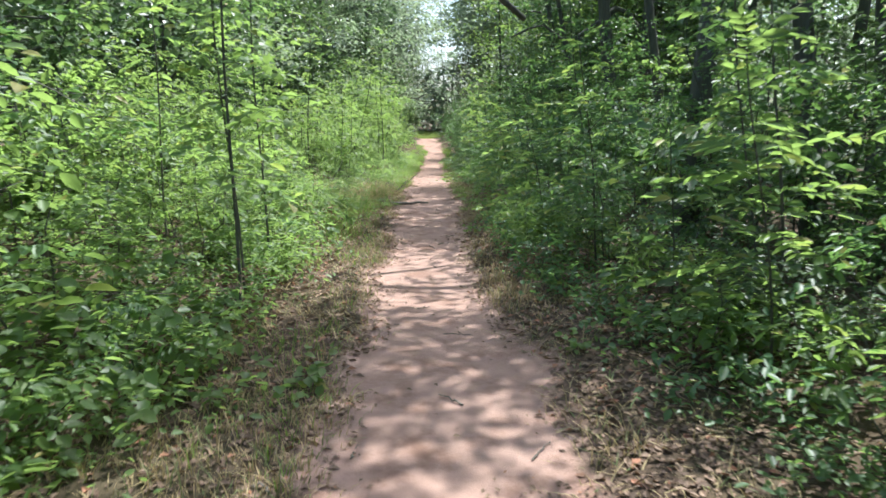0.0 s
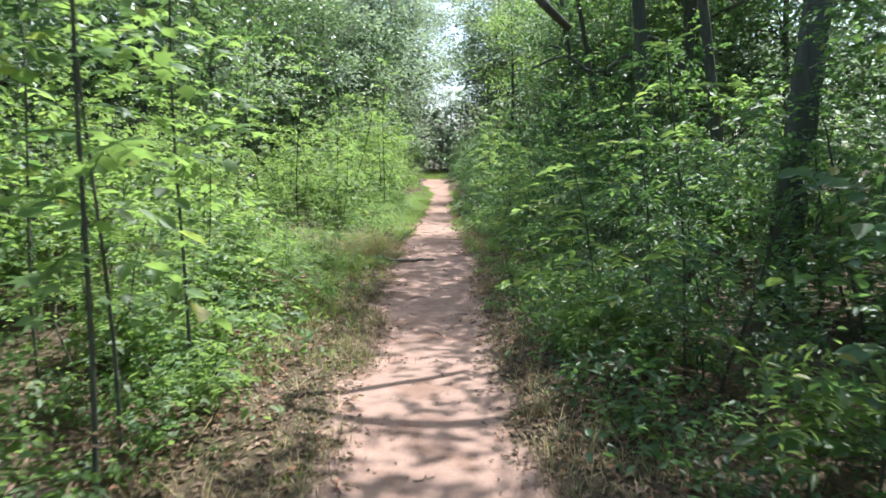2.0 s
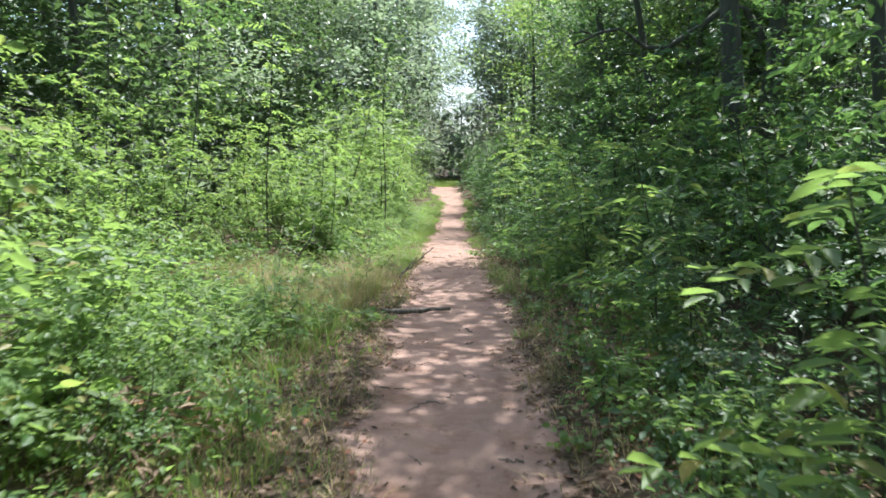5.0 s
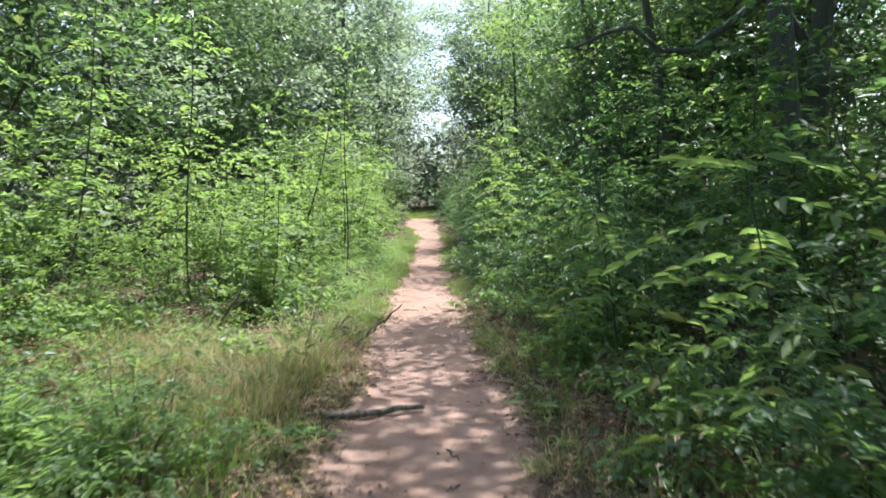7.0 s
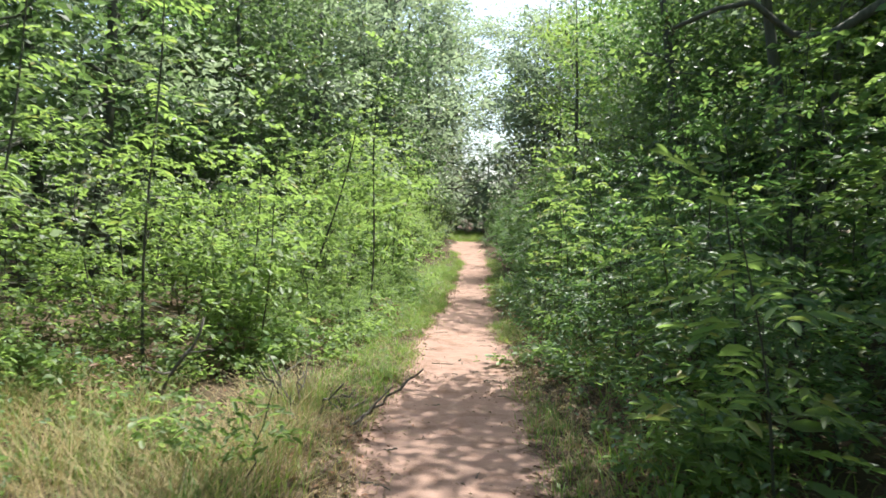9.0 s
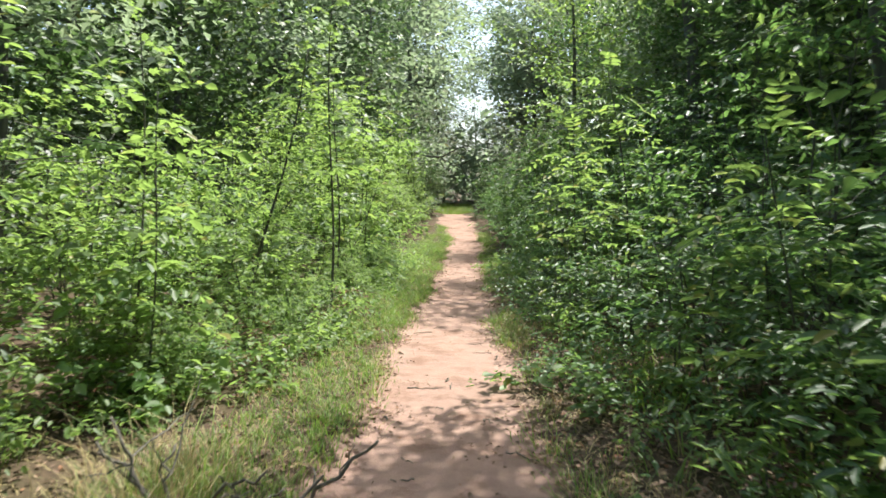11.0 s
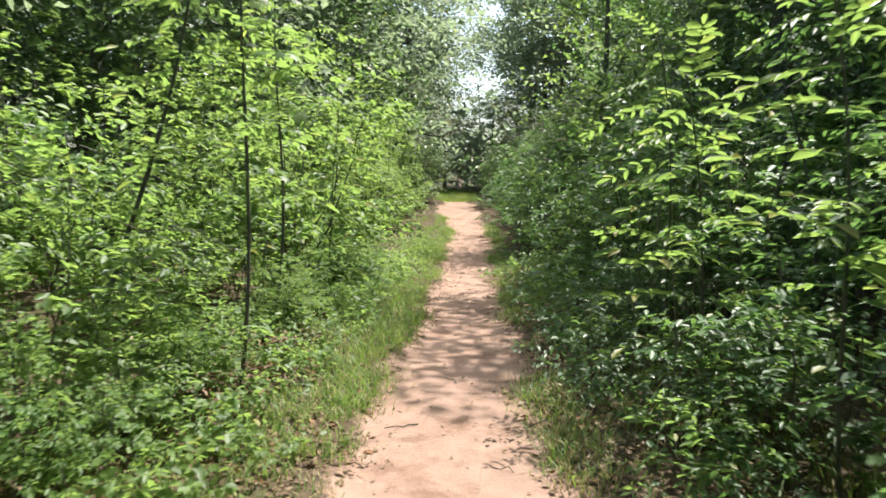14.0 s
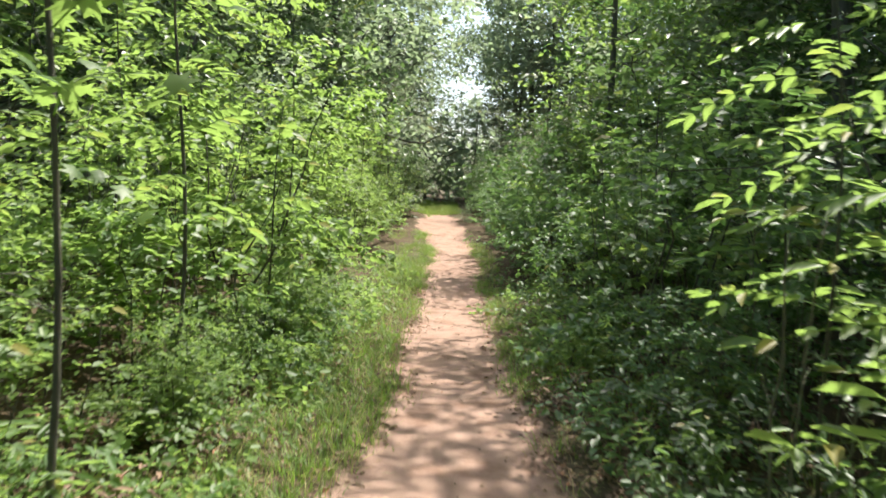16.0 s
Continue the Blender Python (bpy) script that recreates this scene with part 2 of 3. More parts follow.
SPRAYS = {}
for kind, mat in (("bright", LEAF_BRIGHT), ("mid", LEAF_MID)):
    SPRAYS["compound", kind] = [spray_mesh(0.42 + 0.06 * i, 4 + i % 3, 0.13, 0.40, 0.35).mesh("leaf_spray", mat, True) for i in range(3)]
    SPRAYS["lobed", kind] = [simple_spray_mesh(0.42 + 0.08 * i, 7 + 2 * i, 0.125, 1.0, 0.35, "star").mesh("leaf_spray", mat, True) for i in range(3)]
    SPRAYS["simple", kind] = [simple_spray_mesh(0.45 + 0.08 * i, 8 + 2 * i, 0.115, 0.70, 0.30).mesh("leaf_spray", mat, True) for i in range(3)]


def sapling(x, y, height, radius, style, kind, label, sprays=26, lean=(0, 0), low=0.25, size=1.0):
    """A slim young tree: one stem with leafy sprays set round it."""
    root = thing("sapling", label, "sapling", "young trees beside the path")
    root.matrix_basis = pose(x, y, ground_z(x, y) - 0.03)
    g = Geo()
    t = np.linspace(0, 1, 12)
    mid = np.stack([lean[0] * t + 0.035 * height / 3 * np.sin(6 * t + 3 * x), lean[1] * t + 0.035 * height / 3 * np.cos(5 * t + 3 * y), height * t], -1)
    mid -= mid[0]
    tube(g, mid, 0.72 * radius * (1 - 0.8 * t) + 0.002, 7, 0.12)
    part("stem", g, STEM, root, smooth=True)
    meshes = SPRAYS[style, kind]
    for i in range(sprays):
        s = low + (1 - low) * (i + rng.uniform(0, 0.8)) / sprays
        at = [np.interp(s, t, mid[:, k]) for k in range(3)]
        ob = new("leaf_spray", meshes[i % 3])
        ob.parent = root
        k = size * rng.uniform(0.8, 1.3) * (1.15 - 0.45 * s)
        ob.matrix_basis = pose(*at, rng.uniform(-20, 20), rng.uniform(-35, 12) - 25 * (s > 0.93), i * 137.5 + rng.uniform(-25, 25)) @ Matrix.Scale(k, 4)
    return root


def shrub_proto(label, material, radius, height, twigs, per_twig, leaf, width, fine=True, group="shrubs along the path", name="shrub", stems=4):
    """A many-stemmed bush: stems fan out from the foot, leafy twigs fill an uneven dome."""
    root = thing(name, label, "shrub" if name != "weed" else "weed", group)
    f = Geo()
    wood, tips, owner = [], [], []
    for i in range(stems):
        a = i * 2.4 + rng.uniform(-0.4, 0.4)
        reach = radius * rng.uniform(0.25, 0.8)
        tip = np.array([math.cos(a) * reach, math.sin(a) * reach, height * rng.uniform(0.65, 1.0)])
        foot = np.array([math.cos(a), math.sin(a), 0]) * 0.10 * radius - [0, 0, 0.05]
        line = crooked(foot, tip, 7, 0.05 * radius)
        wood.append(Geo())
        tube(wood[-1], line, np.linspace(0.014, 0.004, 7) * (0.35 + height / 4), 4)
        tips.append(line)
        owner += [i] * 7
    tips = np.array(tips).reshape(-1, 3)
    nl = 12
    lobes = np.stack([rng.normal(0, 0.42, nl) * radius, rng.normal(0, 0.42, nl) * radius, rng.uniform(0.15, 0.95, nl) * height], -1)
    which = rng.integers(0, nl, twigs)
    base = lobes[which] + rng.normal(0, 1, (twigs, 3)) * [0.22 * radius, 0.22 * radius, 0.085 * height]
    base[:, 2] = np.clip(base[:, 2], 0.06 * height, height * 1.12)
    out = unit(np.stack([base[:, 0], base[:, 1], np.full(twigs, 0.12)], -1) + rng.normal(0, 0.55, (twigs, 3)) * [1, 1, 0.5])
    tw = rng.uniform(0.22, 0.45, twigs) * (0.5 + 0.3 * radius)
    for k in range(0, twigs if stems > 1 and fine else 0, 7):
        best = int(np.argmin(np.linalg.norm(tips - base[k], axis=1)))
        near = tips[best]
        tube(wood[owner[best]], np.array([near, (near + base[k]) / 2 + rng.normal(0, 0.03, 3), base[k], base[k] + out[k] * tw[k] * 0.8]), [0.006, 0.005, 0.004, 0.002], 3)
    s = rng.uniform(0, 1, (twigs, per_twig))
    at = base[:, None] + out[:, None] * (tw[:, None] * s)[..., None] + rng.normal(0, 0.025, (twigs, per_twig, 3))
    at[..., 2] -= 0.18 * tw[:, None] * s ** 2
    side = unit(np.cross(out, [0, 0, 1.0]))
    sg = rng.choice([-1.0, 1.0], (twigs, per_twig, 1))
    way = out[:, None] * 0.6 + side[:, None] * sg + rng.normal(0, 0.3, (twigs, per_twig, 3)) - [0, 0, 0.22]
    n = twigs * per_twig
    leaves(f, at.reshape(-1, 3), way.reshape(-1, 3), tilted_up(n, 0.4), leaf * rng.uniform(0.6, 1.25, n), width, fine)
    for g in wood:
        part("stem", g, STEM, root)
    part("foliage", f, material, root, smooth=True)
    return root


def tree_proto(label, material, height, radius, crown_low, crown_r, clumps, per_clump, leaf, limbs=9, category="tree", lean=0.0, spread=0.55):
    """A tree: tapered trunk, limbs as parts, a crown of leaf clumps with gaps."""
    root = thing("tree", label, category, "trees of the wood")
    g = Geo()
    t = np.linspace(0, 1, 14)
    mid = np.stack([lean * height * t + 0.012 * height * np.sin(4 * t), 0.015 * height * np.cos(5 * t), height * t - 0.15], -1)
    mid[:, :2] -= mid[0, :2]
    tube(g, mid, radius * (1 - 0.85 * t) * (1 + 0.5 * np.exp(-t * 30)), 10, 0.06)
    part("trunk", g, BARK, root, smooth=True)
    ends = []
    for i in range(limbs):
        s = crown_low + (0.95 - crown_low) * i / limbs
        a = i * 2.4 + rng.uniform(-0.3, 0.3)
        at = np.array([np.interp(s, t, mid[:, k]) for k in range(3)])
        reach = crown_r * rng.uniform(0.65, 1.0) * (1.1 - 0.6 * s)
        tip = at + [math.cos(a) * reach, math.sin(a) * reach, reach * rng.uniform(0.15, 0.7)]
        line = crooked(at, tip, 8, 0.05 * reach)
        gl = Geo()
        tube(gl, line, np.linspace(radius * 0.38 * (1.15 - s), 0.012, 8), 5, 0.08)
        for k in ((3, 5, 6) if leaf < 0.18 else (5,)):
            b = line[k] + rng.normal(0, 0.28, 3) * reach * [1, 1, 0.6]
            sub = crooked(line[k], b, 5, 0.03 * reach)
            tube(gl, sub, np.linspace(0.022, 0.006, 5), 3)
            ends.append(sub[2:])
        ends.append(line[3:])
        part("limb", gl, BARK, root, smooth=True)
    ends = np.concatenate(ends)
    f = Geo()
    c = ends[rng.integers(0, len(ends), clumps)] + rng.normal(0, 1, (clumps, 3)) * [spread, spread, spread * 0.45]
    at = (c[:, None] + rng.normal(0, 1, (clumps, per_clump, 3)) * [0.36, 0.36, 0.16]).reshape(-1, 3)
    n = len(at)
    leaves(f, at, spread_ways(n), tilted_up(n, 0.5), leaf * rng.uniform(0.65, 1.3, n), 0.62, False)
    part("crown", f, material, root)
    return root


used = set()


def put(proto, x, y, turn=0.0, size=1.0, tall=1.0, sink=0.0):
    """Sets a kind of plant on the ground; the first use takes the plant itself."""
    z = ground_z(x, y) - sink
    if proto.name not in used:
        used.add(proto.name)
        proto.matrix_basis = pose(x, y, z, 0, 0, turn)
        return proto
    return copy_thing(proto, pose(x, y, z, 0, 0, turn) @ Matrix.Diagonal((size, size, size * tall, 1)))


# ---- ground ----
def path_x(y):
    return np.interp(y, [-10, 2, 6, 10, 15, 23, 36.5, 41, 50, 60, 200], [0.3, 0.12, -0.08, -0.24, -0.27, -0.40, -0.40, -0.85, -1.0, -1.15, -3.5]) + 0.04 * np.sin(1.25 * y + 2)


def path_half(y):
    return np.interp(y, [0, 3, 8, 11, 13.5, 15, 20, 23, 26, 36, 38.5, 41, 45, 48, 52, 60], [0.60, 0.60, 0.48, 0.55, 0.62, 0.58, 0.57, 0.52, 0.45, 0.42, 0.47, 0.64, 0.48, 0.26, 0.05, 0.05]) + 0.05 * np.sin(1.9 * y) + 0.035 * np.sin(4.3 * y + 1)


def ripple(x, y):
    return 0.5 * np.sin(1.7 * x + 0.6 * y + 1) * np.sin(0.9 * y - 0.4 * x) + 0.3 * np.sin(3.9 * x - 2.2 * y) * np.sin(2.7 * y + 1.3 * x + 2) + 0.2 * np.sin(8.3 * x + 6.1 * y) * np.sin(7.7 * y - 5.2 * x)


def ground_z(x, y):
    x, y = np.asarray(x, float), np.asarray(y, float)
    u = np.abs(x - path_x(y)) - path_half(y)
    bank = np.clip((u + 0.15) / 0.5, 0, 1)
    z = -0.035 + 0.06 * bank * bank * (3 - 2 * bank) + ripple(x, y) * (0.012 + 0.035 * bank)
    z += 0.03 * np.clip(u - 1.5, 0, 15)
    s = np.clip((y - 30) / 13, 0, 1)
    z += 0.60 * s * s * (3 - 2 * s) + 0.024 * np.clip(y - 40, 0, 30)
    return z if z.ndim else float(z)


def build_ground():
    fx = np.concatenate([-np.geomspace(5.2, 900, 34)[::-1], np.arange(-5, 5.01, 0.17), np.geomspace(5.2, 900, 34)])
    fy = np.concatenate([-np.geomspace(2.2, 900, 24)[::-1], np.arange(-2, 50, 0.21), np.geomspace(50, 900, 56)])
    X, Y = np.meshgrid(fx, fy)
    Z = ground_z(X, Y)
    g = Geo()
    w = len(fx)
    i, j = np.meshgrid(np.arange(w - 1), np.arange(len(fy) - 1))
    a = (j * w + i).ravel()
    g.add(np.stack([X, Y, Z], -1), np.stack([a, a + 1, a + w + 1, a + w], -1))
    me = g.mesh("ground", GROUND, True)
    u = np.abs(X - path_x(Y)) - path_half(Y) + 0.16 * ripple(X * 1.6, Y * 1.3)
    att = me.attributes.new("path", "FLOAT", "POINT")
    att.data.foreach_set("value", np.clip(0.55 - u / 0.55, 0, 1).ravel())
    tagged(new("ground", me), "pinkish sandy clay footpath through brown leaf litter", "ground", kind="structure")


build_ground()


def inside_path(x, y, margin=0.0):
    return np.abs(x - path_x(y)) < path_half(y) + margin


# ---- grass, litter ----
def blades(name, material, tuft, height, width, label, bend=0.45):
    xs, ys, cx, cy = tuft
    n = len(xs)
    g = Geo()
    h = height * rng.uniform(0.3, 1.0, n) * (0.7 + 0.9 * rng.random(n) ** 4)
    a = np.arctan2(ys - cy, xs - cx) + rng.normal(0, 0.5, n)
    way = np.stack([np.cos(a), np.sin(a), np.zeros(n)], -1)
    side = np.stack([-np.sin(a), np.cos(a), np.zeros(n)], -1) * width
    foot = np.stack([xs, ys, ground_z(xs, ys) - 0.01], -1)
    lean = way * (h * bend * rng.uniform(0.2, 1.4, n))[:, None]
    up = np.stack([np.zeros(n), np.zeros(n), h], -1)
    v = np.stack([foot - side, foot + side, foot + lean * 0.3 + up * 0.6 + side * 0.8, foot + lean * 0.3 + up * 0.6 - side * 0.8, foot + lean + up], 1)
    b = np.arange(n)[:, None] * 5
    g.add(v, b + [[0, 1, 2, 3]], b + [[3, 2, 4]])
    return tagged(new(name, g.mesh(name, material)), label, "grass", kind="stuff")


def tufts(n_tufts, per, x_at, y_range, keep=None, spread=0.06):
    ty = rng.uniform(*y_range, n_tufts)
    tx = x_at(ty, n_tufts)
    if keep is not None:
        k = keep(tx, ty)
        tx, ty = tx[k], ty[k]
    xs = np.repeat(tx, per) + rng.normal(0, spread, len(tx) * per)
    ys = np.repeat(ty, per) + rng.normal(0, spread, len(tx) * per)
    return xs, ys, np.repeat(tx, per), np.repeat(ty, per)


off_path = lambda x, y: ~inside_path(x, y, 0.02)
patchy = lambda x, y: off_path(x, y) & (ripple(x * 1.1 + 3, y * 0.9) + rng.normal(0, 0.22, len(x)) > 0.0)
left_edge = lambda lo, hi: (lambda y, n: path_x(y) - path_half(y) - lo - (hi - lo) * rng.beta(1.2, 1.6, n))
thin = lambda x, y: off_path(x, y) & (ripple(x * 0.9, y * 0.55 + 1) + rng.normal(0, 0.2, len(x)) > -0.16)
right_edge = lambda lo, hi: (lambda y, n: path_x(y) + path_half(y) + lo + (hi - lo) * rng.beta(1.1, 1.8, n))

blades("verge_grass", GRASS_GREEN, tufts(3600, 12, left_edge(-0.04, 1.0), (17, 39.5), thin, 0.06), 0.115, 0.003, "bright green grass strip along the path edge", 1.2)
blades("verge_grass", GRASS_GREEN, tufts(1700, 12, right_edge(-0.03, 0.45), (13, 39.5), patchy), 0.12, 0.003, "green grass strip on the shadier path edge", 1.2)
blades("verge_grass", GRASS_GREEN, tufts(1000, 10, left_edge(0.05, 1.2), (1.5, 17), patchy), 0.11, 0.003, "thin green grass among dry stalks", 0.9)
blades("dry_grass", GRASS_DRY, tufts(1500, 11, left_edge(0.0, 1.4), (1.5, 17), thin, 0.07), 0.12, 0.003, "straw-coloured dry grass beside the path", 1.0)
blades("dry_grass", GRASS_DRY, tufts(1300, 9, right_edge(0.0, 1.2), (1.5, 24), patchy), 0.14, 0.003, "sparse dry grass in leaf litter", 1.2)
blades("dry_grass", GRASS_DRY, tufts(1700, 11, left_edge(0.45, 3.8), (13.8, 17.8), patchy, 0.14), 0.33, 0.0025, "tall straw-coloured dry grass in a small clearing", 1.5)
blades("clearing_grass", GRASS_GREEN, tufts(1300, 11, left_edge(0.4, 3.8), (9.5, 18), patchy, 0.08), 0.26, 0.004, "green grass and weeds in a small clearing", 1.0)
blades("shade_grass", GRASS_GREEN, tufts(420, 12, right_edge(0.5, 1.9), (8, 26), patchy, 0.06), 0.34, 0.005, "long drooping grass under the shrubs", 1.1)

blades("far_grass", GRASS_GREEN, tufts(1100, 12, lambda y, n: path_x(y) + rng.uniform(-0.9, 0.8, n), (47.0, 58), None, 0.07), 0.16, 0.006, "sunlit grass where the path fades under the trees", 0.9)

side_of = lambda lo, hi: (lambda y, n: path_x(y) + rng.choice([-1.0, 1.0], n) * (path_half(y) + lo + (hi - lo) * rng.beta(1.1, 1.6, n)))
blades("straw_litter", GRASS_DRY, tufts(3400, 5, side_of(-0.08, 1.6), (1.2, 26), off_path, 0.09), 0.065, 0.004, "flattened straw and dead stalks on the ground", 3.2)


def litter(name, n, xs, ys, label, size=0.058):
    g = Geo()
    at = np.stack([xs, ys, ground_z(xs, ys) + rng.uniform(0.004, 0.02, n)], -1)
    leaves(g, at, spread_ways(n, 0.15), tilted_up(n, 0.35), size * rng.uniform(0.4, 1.3, n), 0.55, False)
    tagged(new(name, g.mesh(name, LITTER)), label, "leaf litter", kind="stuff")


n = 44000
ys = 1 + 31 * rng.beta(1, 1.3, n)
xs = path_x(ys) + np.where(rng.uniform(size=n) < 0.45, -1, 1) * (path_half(ys) + rng.gamma(2.0, 0.50, n) - 0.12)
litter("fallen_leaves", n, xs, ys, "dry brown fallen leaves beside the path")
n = 600
ys = rng.uniform(1.5, 42, n)
xs = path_x(ys) + rng.uniform(-1, 1, n) * path_half(ys)
litter("path_litter", n, xs, ys, "scattered brown leaf scraps on the path", 0.035)

cy = rng.uniform(1.8, 40, 150)
cx = path_x(cy) + rng.choice([-1.0, 1.0], 150) * path_half(cy) * (0.35 + 0.85 * rng.beta(4, 1.2, 150))
n = 150 * 26
ys = np.repeat(cy, 26) + rng.normal(0, 0.10, n)
xs = np.repeat(cx, 26) + rng.normal(0, 0.13, n)
litter("debris_patch", n, xs, ys, "small heaps of dark leaf scraps on the path edge", 0.034)

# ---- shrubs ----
P_BRIGHT = [shrub_proto("bright green broad-leaved shrub beside the path, sun put into leaf colour", LEAF_BRIGHT, 1.0, 1.9, 130, 13, 0.085, 0.58),
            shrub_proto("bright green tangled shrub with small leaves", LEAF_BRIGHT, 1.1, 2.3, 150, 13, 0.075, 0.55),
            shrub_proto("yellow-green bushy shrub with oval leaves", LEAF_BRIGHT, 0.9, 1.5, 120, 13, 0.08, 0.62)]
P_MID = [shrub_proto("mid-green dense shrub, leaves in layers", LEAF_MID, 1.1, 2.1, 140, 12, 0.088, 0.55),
         shrub_proto("glossy green shrub beside the path, leaves darkened for shade", LEAF_MID, 1.2, 2.6, 150, 13, 0.085, 0.52),
         shrub_proto("low leafy green shrub, shade put into its leaf colour", LEAF_DARK, 0.9, 1.2, 120, 12, 0.075, 0.58)]
P_BACK_SUN = [shrub_proto("green shrub in the second row, sun put into leaf colour", LEAF_BRIGHT, 1.1, 2.2, 124, 12, 0.108, 0.62, False),
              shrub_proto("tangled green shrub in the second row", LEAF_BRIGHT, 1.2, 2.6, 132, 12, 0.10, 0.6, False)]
P_BACK_SHADE = [shrub_proto("green shrub in the second row, shade put into leaf colour", LEAF_MID, 1.2, 2.3, 124, 12, 0.108, 0.62, False),
                shrub_proto("tangled shrub in the second row, leaves darkened for shade", LEAF_MID, 1.2, 2.7, 132, 12, 0.105, 0.6, False)]
P_TALL = [shrub_proto("tall green understory shrub deeper in the wood", LEAF_MID, 1.7, 4.4, 132, 12, 0.145, 0.6, False, name="tall_shrub", group="understory shrubs"),
          shrub_proto("tall bright understory shrub deeper in the wood", LEAF_BRIGHT, 1.6, 3.8, 132, 12, 0.135, 0.6, False, name="tall_shrub", group="understory shrubs"),
          shrub_proto("tall understory shrub, leaves darkened for deep shade", LEAF_DARK, 1.8, 4.8, 132, 12, 0.155, 0.6, False, name="tall_shrub", group="understory shrubs")]
P_HERB = [shrub_proto("low leafy weed at the path edge", LEAF_BRIGHT, 0.36, 0.46, 24, 7, 0.07, 0.55, name="weed", group="weeds at the path edge", stems=1),
          shrub_proto("low dark-leaved weed under the shrubs", LEAF_MID, 0.40, 0.55, 26, 7, 0.075, 0.5, name="weed", group="weeds at the path edge", stems=1),
          shrub_proto("broad-leaved low vine plant in leaf litter", LEAF_BRIGHT, 0.5, 0.36, 30, 7, 0.085, 0.75, name="weed", group="weeds at the path edge", stems=1),
          shrub_proto("knee-high weed with narrow leaves", LEAF_BRIGHT, 0.34, 0.75, 28, 7, 0.10, 0.32, name="weed", group="weeds at the path edge", stems=1)]


P_DEAD = [shrub_proto("dry brown dead weed with shrivelled leaves", LITTER, 0.34, 0.42, 20, 7, 0.075, 0.3, name="weed", group="weeds at the path edge", stems=1)]


def pick(protos):
    return protos[int(rng.integers(0, len(protos)))]


def left_wall(y):
    """How far from the path's middle the shrubs' feet begin."""
    return np.interp(y, [-3, 3, 6, 9, 10.5, 13, 14, 16.5, 18.5, 20.5, 36, 41, 44, 58, 60], [2.2, 2.1, 1.9, 1.9, 2.1, 2.7, 3.6, 3.8, 2.4, 1.75, 1.5, 1.15, 1.5, 1.5, 0.95])


def right_wall(y):
    return np.interp(y, [-3, 4, 7, 12, 14, 17, 20, 37, 41, 44, 58, 60], [2.2, 1.9, 1.45, 1.5, 1.8, 1.7, 1.25, 1.05, 1.3, 1.6, 1.5, 0.9])


for y in np.arange(0.0, 61, 1.0):
    far = y > 25
    # sunlit side: brighter leaf colours carry part of the sun
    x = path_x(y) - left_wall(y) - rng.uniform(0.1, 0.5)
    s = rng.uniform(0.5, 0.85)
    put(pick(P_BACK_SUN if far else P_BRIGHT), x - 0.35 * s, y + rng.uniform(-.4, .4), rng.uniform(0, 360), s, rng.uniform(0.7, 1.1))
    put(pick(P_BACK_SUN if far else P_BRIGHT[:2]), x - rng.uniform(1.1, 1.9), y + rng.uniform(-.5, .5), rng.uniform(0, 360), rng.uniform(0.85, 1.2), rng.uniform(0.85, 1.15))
    # shaded side: the same shrubs with shade put into darker leaf colours
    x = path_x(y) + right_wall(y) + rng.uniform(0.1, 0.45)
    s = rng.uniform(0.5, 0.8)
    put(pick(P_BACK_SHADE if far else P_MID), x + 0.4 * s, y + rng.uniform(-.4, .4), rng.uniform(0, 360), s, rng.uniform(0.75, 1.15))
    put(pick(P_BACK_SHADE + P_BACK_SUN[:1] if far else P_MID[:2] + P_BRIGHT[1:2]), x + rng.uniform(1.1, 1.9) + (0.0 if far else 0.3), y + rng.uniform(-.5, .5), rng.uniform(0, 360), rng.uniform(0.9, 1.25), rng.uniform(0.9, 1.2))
for y in np.arange(-1, 60, 2.6):
    for side, wall in ((-1, left_wall), (1, right_wall)):
        for d in ((3.3, 5.9, 8.6) if side > 0 and 16 < y < 38 else (3.3, 5.9)):
            put(pick(P_TALL if side > 0 else P_TALL[:2]), path_x(y) + side * (wall(y) + d + rng.uniform(-.7, .7)), y + rng.uniform(-1, 1), rng.uniform(0, 360), rng.uniform(0.75, 1.05), rng.uniform(0.62, 0.98))
for i in range(196):
    y = rng.uniform(1.5, 30)
    if i % 2:
        x = path_x(y) - left_wall(y) + rng.uniform(-0.4, 0.6)
    else:
        x = path_x(y) + right_wall(y) + rng.uniform(-0.5, 0.35)
    if not inside_path(x, y, 0.3):
        put(pick(P_HERB), x, y, rng.uniform(0, 360), rng.uniform(0.5, 1.1), rng.uniform(0.7, 1.2))
for i in range(58):
    y = rng.uniform(6.5, 17.5)
    put(pick(P_HERB), path_x(y) - rng.uniform(1.15, 2.4 if y < 11 else 4.6), y, rng.uniform(0, 360), rng.uniform(0.5, 0.9), rng.uniform(0.7, 1.1))
for x, y, s in ((-2.05, 4.1, 1.3), (-1.55, 4.3, 1.0), (-2.3, 3.4, 1.2), (1.65, 4.1, 1.2), (1.9, 4.6, 1.3), (2.0, 3.5, 1.1), (-1.9, 3.0, 1.0), (-2.6, 4.6, 1.4)):
    put(P_HERB[2 if x < 0 else 0], x, y, rng.uniform(0, 360), s)

for i in range(34):
    y = rng.uniform(2.5, 29)
    if i % 3:
        x = path_x(y) - left_wall(y) + rng.uniform(0.1, 0.6)
    else:
        x = path_x(y) + right_wall(y) - rng.uniform(0.1, 0.6)
    if not inside_path(x, y, 0.25):
        put(P_DEAD[0], x, y, rng.uniform(0, 360), rng.uniform(0.6, 1.1), rng.uniform(0.6, 1.2))

